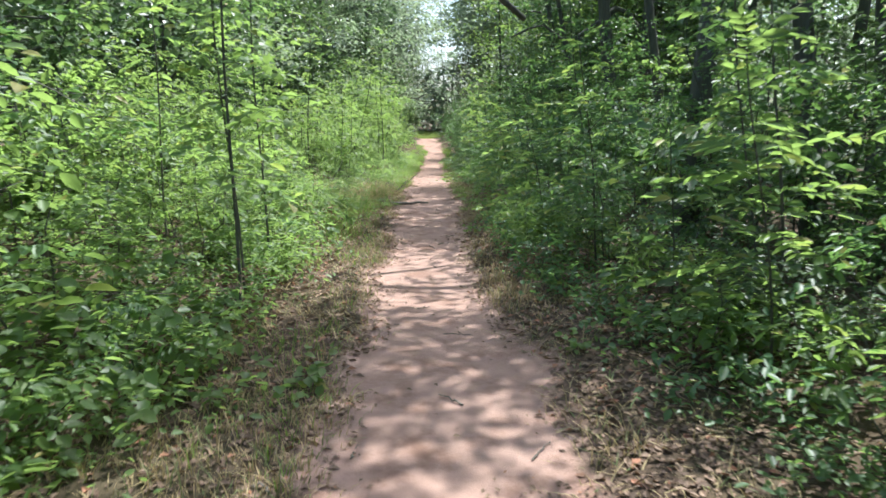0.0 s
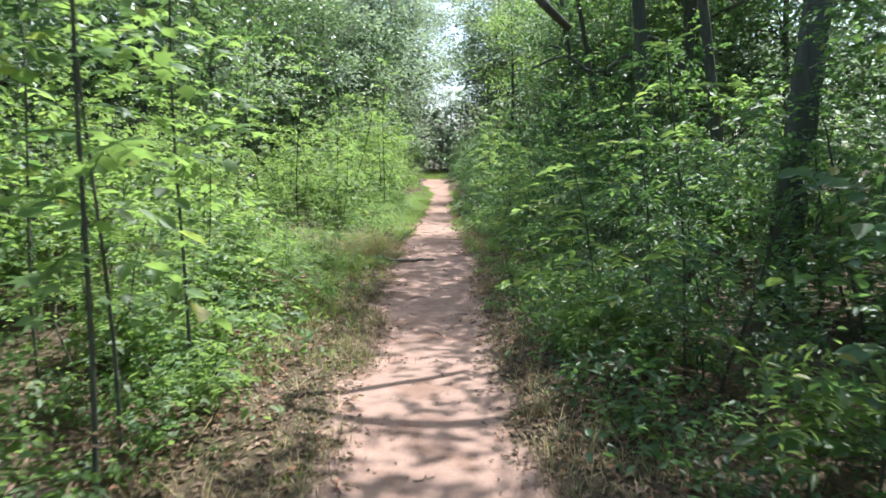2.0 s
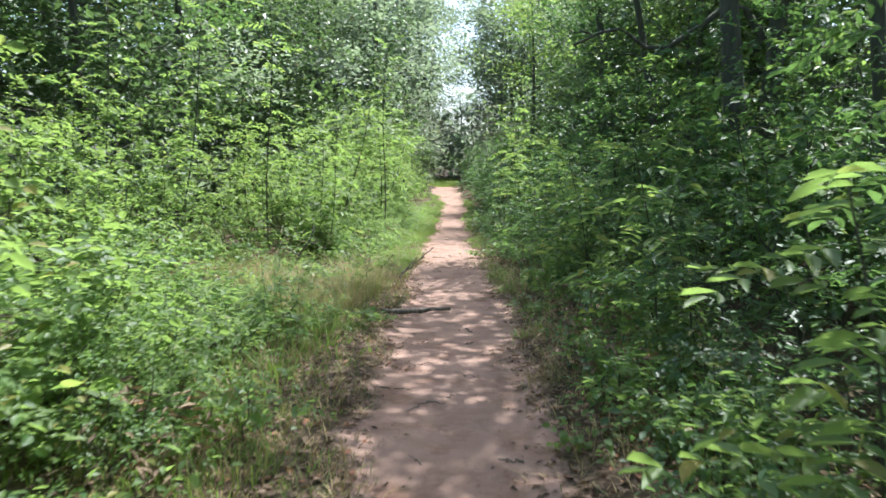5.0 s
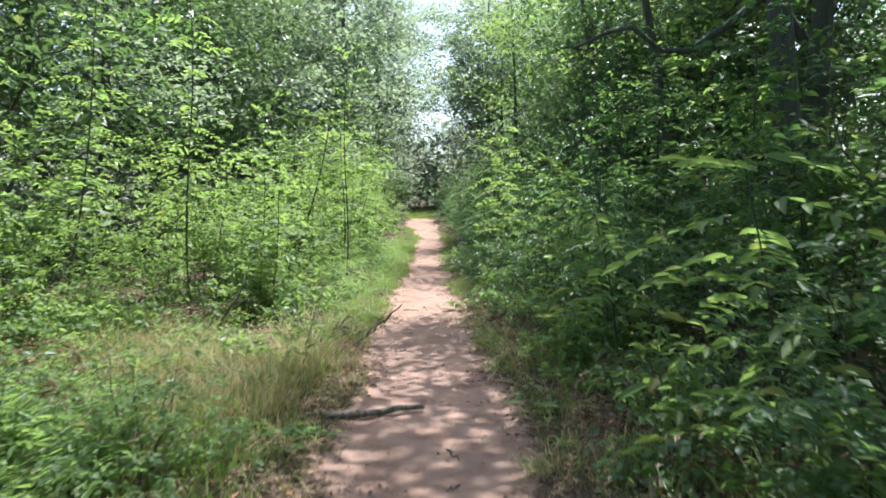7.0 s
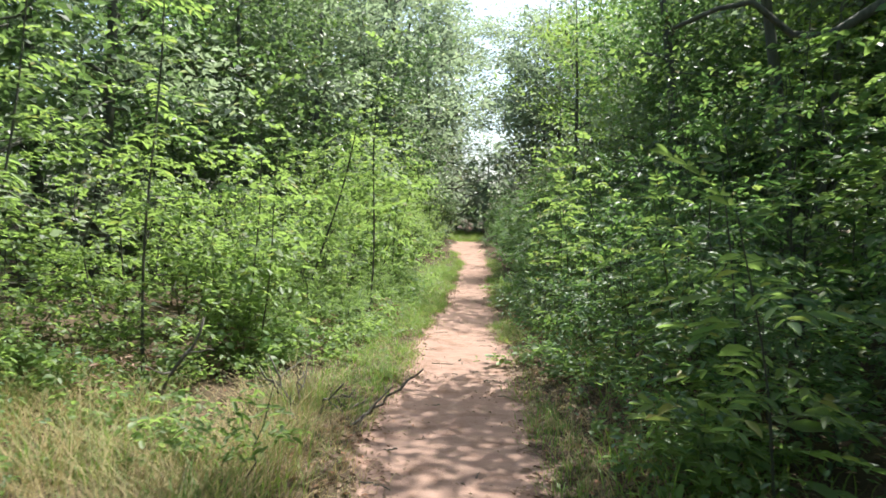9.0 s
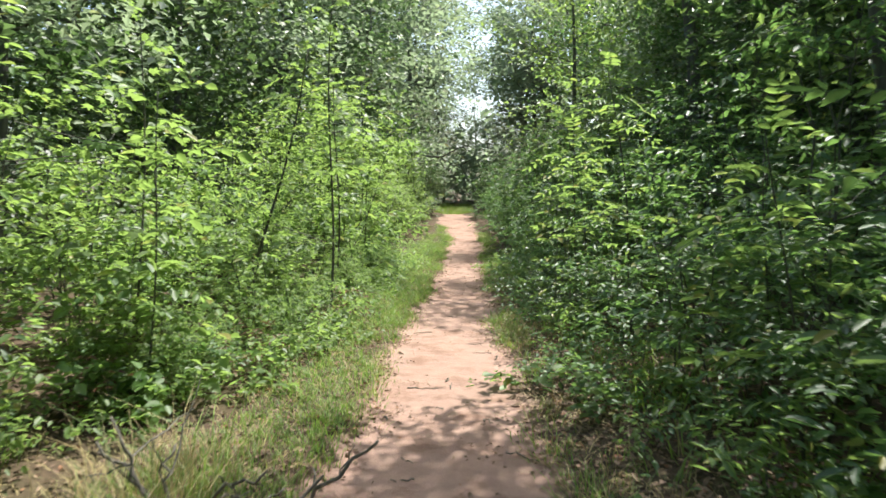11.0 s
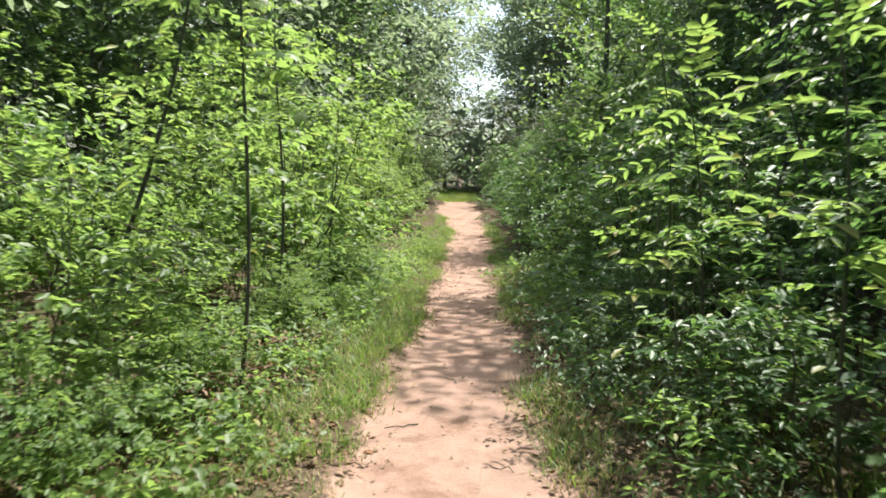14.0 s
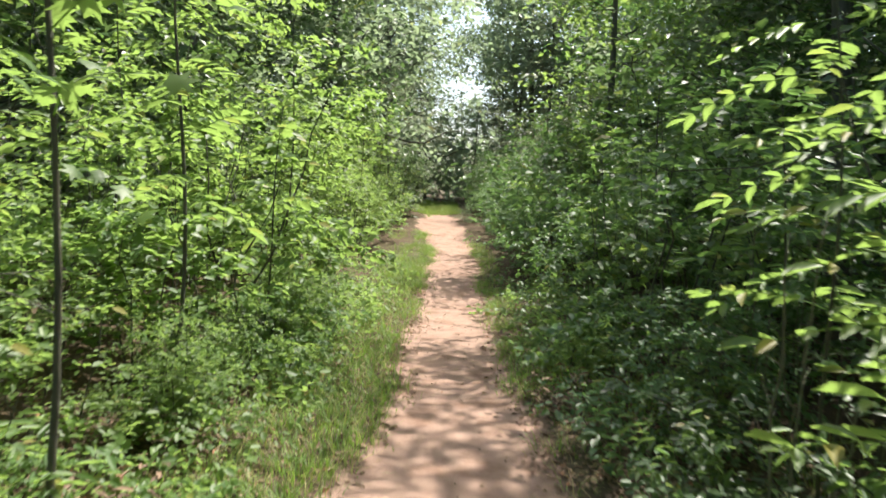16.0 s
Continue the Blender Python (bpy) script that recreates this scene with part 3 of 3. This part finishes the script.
for i in range(40):
    y = rng.uniform(16.5, 29)
    put(P_BRIGHT[i % 3], path_x(y) - left_wall(y) + rng.uniform(-0.35, 0.1), y, rng.uniform(0, 360), rng.uniform(0.28, 0.42), rng.uniform(0.7, 1.1))

put(P_TALL[1], 3.7, 15.8, 40, 0.9, 0.85)
put(P_TALL[1], 3.9, 12.6, 140, 0.9, 0.8)

# low leaves and shoots over the strip between grass and shrubs; leaf colour lit or shaded by side
for side, wall, mat, label in ((-1, left_wall, LEAF_BRIGHT, "low green shoots and creepers, sunlit side, brighter leaf colour for sun"), (1, right_wall, LEAF_MID, "low green creepers, shaded side, leaf colour darkened for shade")):
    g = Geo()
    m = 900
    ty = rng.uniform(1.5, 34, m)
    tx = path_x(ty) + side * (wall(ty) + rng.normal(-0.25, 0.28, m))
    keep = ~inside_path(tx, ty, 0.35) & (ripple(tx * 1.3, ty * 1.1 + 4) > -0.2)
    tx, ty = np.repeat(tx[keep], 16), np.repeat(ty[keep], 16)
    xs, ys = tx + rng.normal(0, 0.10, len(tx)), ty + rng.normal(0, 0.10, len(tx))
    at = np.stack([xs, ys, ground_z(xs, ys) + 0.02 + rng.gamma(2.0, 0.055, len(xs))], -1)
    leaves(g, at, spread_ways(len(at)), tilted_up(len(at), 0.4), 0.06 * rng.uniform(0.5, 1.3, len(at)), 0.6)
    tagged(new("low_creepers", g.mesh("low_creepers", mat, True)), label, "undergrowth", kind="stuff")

# grey feathery bushes where the path ends under the trees
GREY = shrub_proto("grey-green feathery bush overhanging the far path", LEAF_GREY, 1.6, 4.6, 330, 18, 0.09, 0.4, False, name="tall_shrub", group="understory shrubs")
put(GREY, -2.75, 45.0, 0)
put(GREY, -4.3, 49.0, 120, 1.15, 1.15)
put(GREY, 2.3, 50.0, 80, 0.9, 1.0)
put(GREY, 1.75, 34.4, 200, 0.62, 1.15)
put(GREY, 2.3, 42.0, 300, 0.7, 1.05)
# bushes in shadow at the far bend, their shade put into dark leaves
GLOOM = shrub_proto("bush leaning over the path's far bend, leaves darkened for shade", LEAF_DARK, 0.9, 2.5, 190, 13, 0.085, 0.55, False, stems=5)
put(GLOOM, -2.2, 42.3, 0)
put(GLOOM, -2.0, 44.4, 90, 0.9, 1.05)
put(GLOOM, 0.75, 43.6, 200, 0.8, 1.1)
put(GLOOM, 0.95, 46.6, 30, 0.8, 1.2)
put(GLOOM, -0.02, 41.9, 300, 0.36, 0.7)

# low green growth in the small clearing
for i in range(30):
    y = rng.uniform(8.8, 13.8)
    put(P_BRIGHT[int(i % 3)], path_x(y) - rng.uniform(1.55, 3.1), y, rng.uniform(0, 360), rng.uniform(0.30, 0.48), rng.uniform(0.6, 1.0))

# ---- saplings ----
SAP = "slim young tree with a thin dark stem and broad green leaves"
CMP = "slim young tree with long compound leaves"
sapling(-1.58, 5.49, 4.3, 0.017, "lobed", "bright", SAP, 34, (0.05, 0.1), 0.22)
sapling(-1.66, 5.92, 4.0, 0.013, "simple", "bright", SAP, 30, (-0.1, 0.05), 0.25)
sapling(-1.72, 7.06, 3.9, 0.015, "lobed", "bright", SAP, 30, (-0.05, 0.1), 0.3)
sapling(-3.26, 17.9, 4.2, 0.02, "compound", "bright", CMP, 30, (0.05, 0.0), 0.35)
sapling(-4.6, 17.4, 4.0, 0.022, "compound", "bright", CMP, 30, (0.5, 0.0), 0.35)
sapling(-5.3, 16.9, 4.0, 0.02, "compound", "bright", CMP, 30, (0.0, 0.0), 0.3)
sapling(-1.88, 22.45, 4.3, 0.02, "lobed", "bright", SAP, 30, (0.1, 0.0), 0.35)
sapling(1.9, 19.1, 1.8, 0.011, "compound", "bright", "young shoot with large sunlit green leaves over the path edge", 22, (-0.1, -0.15), 0.2, 1.25)
sapling(-2.72, 19.25, 2.9, 0.014, "lobed", "bright", "young tree with bright star-shaped leaves beside the path", 30, (0.05, 0.0), 0.12, 1.0)
sapling(-2.9, 22.3, 3.2, 0.03, "compound", "bright", "leaning young tree with a dark forked stem", 24, (0.75, 0.2), 0.45)
sapling(-2.2, 24.5, 3.4, 0.02, "compound", "bright", CMP, 26, (0.0, 0.0), 0.4)
sapling(-2.6, 29.0, 3.8, 0.02, "compound", "bright", CMP, 26, (0.1, 0.0), 0.3)
sapling(1.6, 7.4, 2.4, 0.014, "compound", "bright", CMP, 22, (-0.3, -0.2), 0.15)
sapling(1.9, 9.4, 3.0, 0.015, "compound", "mid", CMP, 26, (-0.3, 0.0), 0.15)
sapling(1.75, 5.4, 1.5, 0.010, "simple", "mid", "knee-high seedling with broad green leaves", 16, (-0.1, -0.1), 0.2)
sapling(2.2, 4.6, 2.9, 0.016, "compound", "bright", CMP, 26, (-0.2, 0.0), 0.2)
sapling(1.6, 16.3, 2.0, 0.012, "compound", "mid", CMP, 20, (-0.2, 0), 0.2)
sapling(1.4, 20.9, 2.7, 0.014, "compound", "bright", CMP, 24, (-0.35, -0.1), 0.35)
sapling(1.2, 23.0, 2.6, 0.012, "compound", "bright", CMP, 22, (-0.3, -0.2), 0.4)
for x, y, h, k in ((1.95, 4.1, 1.9, 1.2), (1.3, 8.7, 1.6, 1.15), (1.45, 15.2, 1.7, 1.2), (1.6, 17.7, 1.9, 1.0), (1.25, 22.2, 2.2, 1.1), (1.5, 12.3, 1.8, 1.2), (-2.5, 18.9, 2.2, 1.0), (-2.4, 9.2, 1.9, 0.95), (-2.1, 26.2, 2.2, 1.0), (-2.4, 3.6, 2.0, 1.05)):
    sapling(x, y, h, 0.011, "compound" if x > 0 else "simple", "bright", "young shoot with large sunlit green leaves over the path edge", 22, (-0.35 if x > 0 else 0.2, -0.15), 0.2, k)
sapling(1.5, 24.1, 2.4, 0.012, "compound", "mid", CMP, 20, (-0.2, -0.1), 0.4)
for i in range(14):
    y = rng.uniform(2, 42)
    side = -1 if i % 3 == 1 else 1
    d = (left_wall(y) if side < 0 else right_wall(y)) + rng.uniform(0.3, 2.8)
    sapling(path_x(y) + side * d, y, rng.uniform(2.6, 4.4), 0.012, ("simple", "compound")[i % 3 > 0], "bright" if side < 0 else "mid", SAP if i % 3 == 0 else CMP, 24, (rng.uniform(-.3, .3), rng.uniform(-.2, .2)), 0.3)

def bare_stem(x, y, height, lean):
    """A thin leafless pale stem with a few short side twigs."""
    root = thing("bare_stem", "thin pale leafless stem in the shaded thicket", "stem", "bare stems of the thicket")
    root.matrix_basis = pose(x, y, ground_z(x, y) - 0.02)
    g = Geo()
    line = crooked((0, 0, 0), (lean, 0.1 * lean, height), 9, 0.015)
    tube(g, line, np.linspace(0.008, 0.003, 9), 6, 0.08)
    part("shaft", g, PALE_STEM, root, smooth=True)
    for k in (4, 5, 7):
        g = Geo()
        tip = line[k] + rng.normal(0, 0.10, 3) * [1, 1, 0] + [0, 0, rng.uniform(0.06, 0.18)]
        tube(g, crooked(line[k], tip, 4, 0.006), np.linspace(0.003, 0.0015, 4), 4)
        part("twig", g, PALE_STEM, root)


PALE_STEM = bark_material("pale_green_stem", (0.10, 0.10, 0.055), (0.24, 0.23, 0.13), 40)
for i in range(22):
    y = rng.uniform(21.8, 27.0)
    bare_stem(path_x(y) + rng.uniform(1.25, 2.5), y, rng.uniform(0.8, 1.6), rng.normal(0, 0.09))
for x, y, k in ((1.42, 22.3, 1.2), (1.62, 22.0, 1.3), (1.3, 22.7, 0.9), (1.0, 15.9, 0.8), (1.15, 17.2, 0.9)):
    put(P_HERB[3], x, y, rng.uniform(0, 360), k, 0.95)

# ---- trees ----
T_NEAR = [tree_proto("tall tree with dark bark and a broad green crown", LEAF_MID, 11.0, 0.17, 0.34, 3.4, 150, 29, 0.15, 10),
          tree_proto("slender tree with grey bark and a light crown", LEAF_BRIGHT, 9.0, 0.10, 0.30, 2.4, 110, 28, 0.14, 9),
          tree_proto("tall dark tree of the deep wood", LEAF_DARK, 14.0, 0.20, 0.30, 3.8, 190, 27, 0.175, 11)]
T_FAR = [tree_proto("tall tree in the distance, haze put into its leaf colour", LEAF_HAZE, 15.0, 0.22, 0.12, 4.6, 290, 16, 0.25, 11, spread=0.95),
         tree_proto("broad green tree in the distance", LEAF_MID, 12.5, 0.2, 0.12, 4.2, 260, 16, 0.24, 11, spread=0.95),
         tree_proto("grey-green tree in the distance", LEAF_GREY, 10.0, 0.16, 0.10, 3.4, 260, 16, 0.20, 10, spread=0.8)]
T_DENSE = [tree_proto("leafy tree, crown down to the shrubs, leaves greyed for haze", LEAF_HAZE, 10.5, 0.14, 0.10, 3.6, 430, 20, 0.19, 12, spread=0.8),
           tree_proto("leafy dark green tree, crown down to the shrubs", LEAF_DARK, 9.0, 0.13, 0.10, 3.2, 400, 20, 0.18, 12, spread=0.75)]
# the tree at (5.7, 27.0) is added to shade the right-hand thicket
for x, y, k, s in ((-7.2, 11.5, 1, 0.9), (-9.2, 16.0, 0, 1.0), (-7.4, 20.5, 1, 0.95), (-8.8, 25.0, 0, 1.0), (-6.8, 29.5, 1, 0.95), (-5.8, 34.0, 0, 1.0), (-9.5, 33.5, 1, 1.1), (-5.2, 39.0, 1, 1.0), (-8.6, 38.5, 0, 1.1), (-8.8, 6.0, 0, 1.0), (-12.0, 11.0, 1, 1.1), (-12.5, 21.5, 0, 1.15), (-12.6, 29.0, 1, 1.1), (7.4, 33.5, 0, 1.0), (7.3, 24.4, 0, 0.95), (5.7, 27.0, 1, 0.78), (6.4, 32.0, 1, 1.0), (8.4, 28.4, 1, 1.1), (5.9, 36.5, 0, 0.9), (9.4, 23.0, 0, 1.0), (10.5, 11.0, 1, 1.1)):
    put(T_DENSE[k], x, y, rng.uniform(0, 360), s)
T_OVER = tree_proto("tall tree whose crown closes over the far path", LEAF_HAZE, 15.0, 0.2, 0.36, 5.4, 460, 20, 0.23, 13, spread=1.0)
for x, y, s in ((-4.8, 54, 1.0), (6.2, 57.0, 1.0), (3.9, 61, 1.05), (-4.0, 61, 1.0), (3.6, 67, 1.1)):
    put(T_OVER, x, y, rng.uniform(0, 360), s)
T_OPEN = tree_proto("dark-barked tree with a thin open crown", LEAF_MID, 11.0, 0.18, 0.40, 2.6, 75, 34, 0.14, 8)
put(T_OPEN, 3.35, 9.9, 40)
# lean and high crown made up to shade the path; trunk near y 29.7 is known
T_SHADE = tree_proto("tall dark tree, lean and high crown added to shade the path", LEAF_MID, 12.0, 0.19, 0.46, 3.9, 185, 32, 0.15, 12, lean=-0.14)
put(T_SHADE, 4.15, 17.5, 0, 0.97)
put(T_SHADE, 4.85, 29.7, 0, 0.97)
# added trees: compact overhead crowns, set only for their shadows on the path
T_LEAN = tree_proto("slender dark tree added to shade the path, leaning high over it", LEAF_MID, 12.0, 0.13, 0.60, 2.5, 95, 32, 0.15, 9, lean=-0.20)
put(T_LEAN, 4.45, 8.5, 0)
put(T_LEAN, 4.3, 13.7, 0, 0.82)
put(T_LEAN, 4.05, 21.0, 0, 0.8)
over = Geo()
bough = np.array([(3.35, 9.9, 5.2), (2.6, 9.5, 5.5), (1.6, 9.1, 5.3), (0.4, 8.85, 4.6), (0.1, 8.8, 3.9), (0.4, 8.95, 3.3), (0.75, 9.1, 2.98), (1.0, 9.25, 2.8)])
place = pose(3.35, 9.9, ground_z(3.35, 9.9), 0, 0, 40).inverted()
tube(over, np.array([place @ Vector(p) for p in bough]), np.linspace(0.085, 0.035, len(bough)), 8, 0.1)
part("limb", over, BARK, T_OPEN, "thick dark limb leaning over the path", True)
put(T_NEAR[1], 2.6, 35.4, 0)
LIMB = [(5.1, 19.4, 3.9), (4.75, 19.4, 4.4), (4.44, 19.38, 4.5), (4.06, 19.37, 4.17), (3.74, 19.37, 3.96), (3.41, 19.37, 3.74), (3.03, 19.37, 3.75), (2.6, 19.37, 4.08), (2.24, 19.37, 4.0), (1.78, 19.37, 3.78)]
HOST = tree_proto("tree with one long crooked low limb reaching over the shrubs", LEAF_MID, 11.5, 0.21, 0.42, 3.2, 150, 34, 0.14, 9)
put(HOST, 5.1, 19.4, 0)
limb = Geo()
tube(limb, np.array(LIMB) - [5.1, 19.4, ground_z(5.1, 19.4)], np.linspace(0.075, 0.022, len(LIMB)), 8, 0.1)
part("limb", limb, BARK, HOST, "long crooked dark limb", True)
# (6.0, 25.8) is an added tree that shades the right-hand shrubs
for x, y, k, s in ((5.6, 4.0, 1, 1.1), (7.4, 12.3, 2, 0.9), (6.4, 23.5, 1, 1.1), (6.0, 25.8, 1, 1.1), (8.8, 27, 2, 0.9), (8.2, 20.5, 2, 0.85), (8.6, 30, 2, 0.9), (8.6, 34, 0, 1.0), (9.6, 6.6, 2, 0.95)):
    put(T_NEAR[k], x, y, rng.uniform(0, 360), s)
# (4.7, 22.4) likewise added for its shadow on the right-hand shrubs
for x, y, k, s in ((5.8, 37, 1, 1.1), (6.6, 44, 0, 1.0), (9.5, 17.5, 0, 1.05), (9, 38, 2, 1), (6.0, 32.5, 0, 1.0), (7.2, 25.5, 0, 0.9), (4.7, 22.4, 1, 0.9), (-7.5, 8.0, 0, 0.9), (-8.5, 13.5, 2, 0.8), (-6.5, 3.0, 1, 1.0), (-7.4, 24.5, 0, 0.9)):
    put(T_NEAR[k], x, y, rng.uniform(0, 360), s)
for x, y, k, s in ((-9.5, 30, 2, 0.9), (-6.0, 36, 1, 1.1), (-10.5, 19.5, 0, 1)):
    put(T_NEAR[k], x, y, rng.uniform(0, 360), s)
for i in range(14):
    side = -1 if i % 2 else 1
    y = 4 + 50 * (i / 14) + rng.uniform(-2, 2)
    put(pick(T_FAR[:2]), side * rng.uniform(12, 20), y, rng.uniform(0, 360), rng.uniform(0.8, 1.1))
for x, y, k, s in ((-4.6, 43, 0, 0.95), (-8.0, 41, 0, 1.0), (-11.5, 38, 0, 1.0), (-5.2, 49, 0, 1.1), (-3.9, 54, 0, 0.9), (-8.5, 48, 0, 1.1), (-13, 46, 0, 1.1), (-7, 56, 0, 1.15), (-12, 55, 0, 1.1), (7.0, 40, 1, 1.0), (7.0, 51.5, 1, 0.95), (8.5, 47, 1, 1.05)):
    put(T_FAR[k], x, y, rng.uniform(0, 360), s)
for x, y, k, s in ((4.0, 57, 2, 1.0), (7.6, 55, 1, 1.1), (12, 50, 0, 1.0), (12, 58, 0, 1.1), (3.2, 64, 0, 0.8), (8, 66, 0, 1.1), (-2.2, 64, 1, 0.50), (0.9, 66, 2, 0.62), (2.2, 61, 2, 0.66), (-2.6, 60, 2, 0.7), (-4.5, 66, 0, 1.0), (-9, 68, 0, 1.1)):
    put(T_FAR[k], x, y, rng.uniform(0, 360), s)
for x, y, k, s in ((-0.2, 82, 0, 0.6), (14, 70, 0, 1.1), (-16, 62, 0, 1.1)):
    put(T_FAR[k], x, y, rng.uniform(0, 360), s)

g = Geo()
n = 22000
ys = rng.uniform(-4, 50, n)
xs = path_x(ys) + rng.choice([-1.0, 1.0], n) * rng.uniform(4.5, 16, n)
k = ripple(xs * 0.5, ys * 0.5) > -0.12
xs, ys = xs[k], ys[k]
at = np.stack([xs, ys, ground_z(xs, ys) + rng.gamma(2, 0.12, len(xs))], -1)
leaves(g, at, spread_ways(len(at)), tilted_up(len(at), 0.4), 0.16 * rng.uniform(0.5, 1.3, len(at)), 0.65, False)
tagged(new("ground_cover", g.mesh("ground_cover", LEAF_MID)), "low green leaves covering the floor of the wood", "ground cover", kind="stuff")

for x, y in ((-0.6, 66), (1.4, 67.5), (-2.6, 65), (3.4, 66), (0.3, 71), (-5, 67), (5.6, 68), (-1.6, 69), (2.4, 70)):
    put(P_TALL[0], x, y, rng.uniform(0, 360), rng.uniform(0.9, 1.15), 0.9)

# ---- distant woods all round, haze painted into the leaf colour ----
def woods(name, material, n, radius, top, leaf, label):
    g = Geo()
    a = rng.uniform(0, 2 * np.pi, n)
    r = radius * rng.uniform(0.9, 1.25, n)
    x, y = r * np.sin(a), 22 + r * np.cos(a) * 1.25
    h = top * (0.75 + 0.25 * np.sin(a * 23) * np.sin(a * 9 + 1)) * rng.beta(1.3, 1.2, n)
    gap = (np.abs(x + 0.8) < 1.9) & (y > 0) & (h > 5.0)
    x, y, h = x[~gap], y[~gap], h[~gap]
    at = np.stack([x, y, h + ground_z(x, y) - 0.3], -1)
    leaves(g, at, spread_ways(len(at)), tilted_up(len(at), 0.8), leaf * rng.uniform(0.5, 1.3, len(at)), 0.7, False)
    tagged(new(name, g.mesh(name, material)), label, "woods", kind="stuff")


woods("far_woods", LEAF_HAZE, 60000, 30, 15, 0.5, "wall of woods in the distance, leaves greyed for haze")
woods("far_woods", LEAF_HAZE, 22000, 46, 15, 0.9, "wall of woods far behind, leaves greyed for haze")

# ---- fallen wood ----
def stick(name, a, b, r, material, label, wobble=0.02, forks=0):
    root = thing(name, label, "stick")
    a, b = np.array(a, float), np.array(b, float)
    root.matrix_basis = pose(*a)
    g = Geo()
    line = crooked(a * 0, b - a, 8, wobble)
    tube(g, line, np.linspace(r, r * 0.5, 8), 7, 0.15)
    part("shaft", g, material, root, smooth=True)
    for i in range(forks):
        g = Geo()
        p = line[3 + i % 4]
        tube(g, crooked(p, p + rng.normal(0, 0.18, 3) * [1, 1, 0.6] + [0, 0, 0.08], 5, 0.01), np.linspace(r * 0.5, r * 0.2, 5), 5, 0.1)
        part("twig", g, material, root)
    return root


stick("fallen_branch", (-1.05, 14.08, 0.03), (-0.30, 14.42, 0.0), 0.035, DEADWOOD, "dark fallen branch lying across the path edge", 0.012, 0)
for i in range(9):
    a = np.array([-1.5 + rng.uniform(-.2, .5), 17.0 + rng.uniform(-.4, .4), 0.02])
    stick("dead_stick", a, a + [rng.uniform(-.3, .5), rng.uniform(-.3, .3), rng.uniform(0.05, 0.45)], 0.012, DEADWOOD, "dry broken stick in a small brush heap", 0.02, 2)
stick("dead_branch", (-2.7, 16.9, 0.0), (-2.35, 17.0, 0.75), 0.02, DEADWOOD, "leaning dead stem in dry grass", 0.03, 2)
for i in range(60):
    y = rng.uniform(1.8, 24)
    x = path_x(y) + rng.normal(0, 0.6)
    a = rng.uniform(0, 6.28)
    ln = rng.uniform(0.06, 0.28)
    z = ground_z(x, y) + 0.008
    stick("twig_on_ground", (x, y, z), (x + ln * math.cos(a), y + ln * math.sin(a), ground_z(x + ln * math.cos(a), y + ln * math.sin(a)) + 0.008), rng.uniform(0.003, 0.007), DEADWOOD, "small dark broken twig lying on the ground", 0.01)
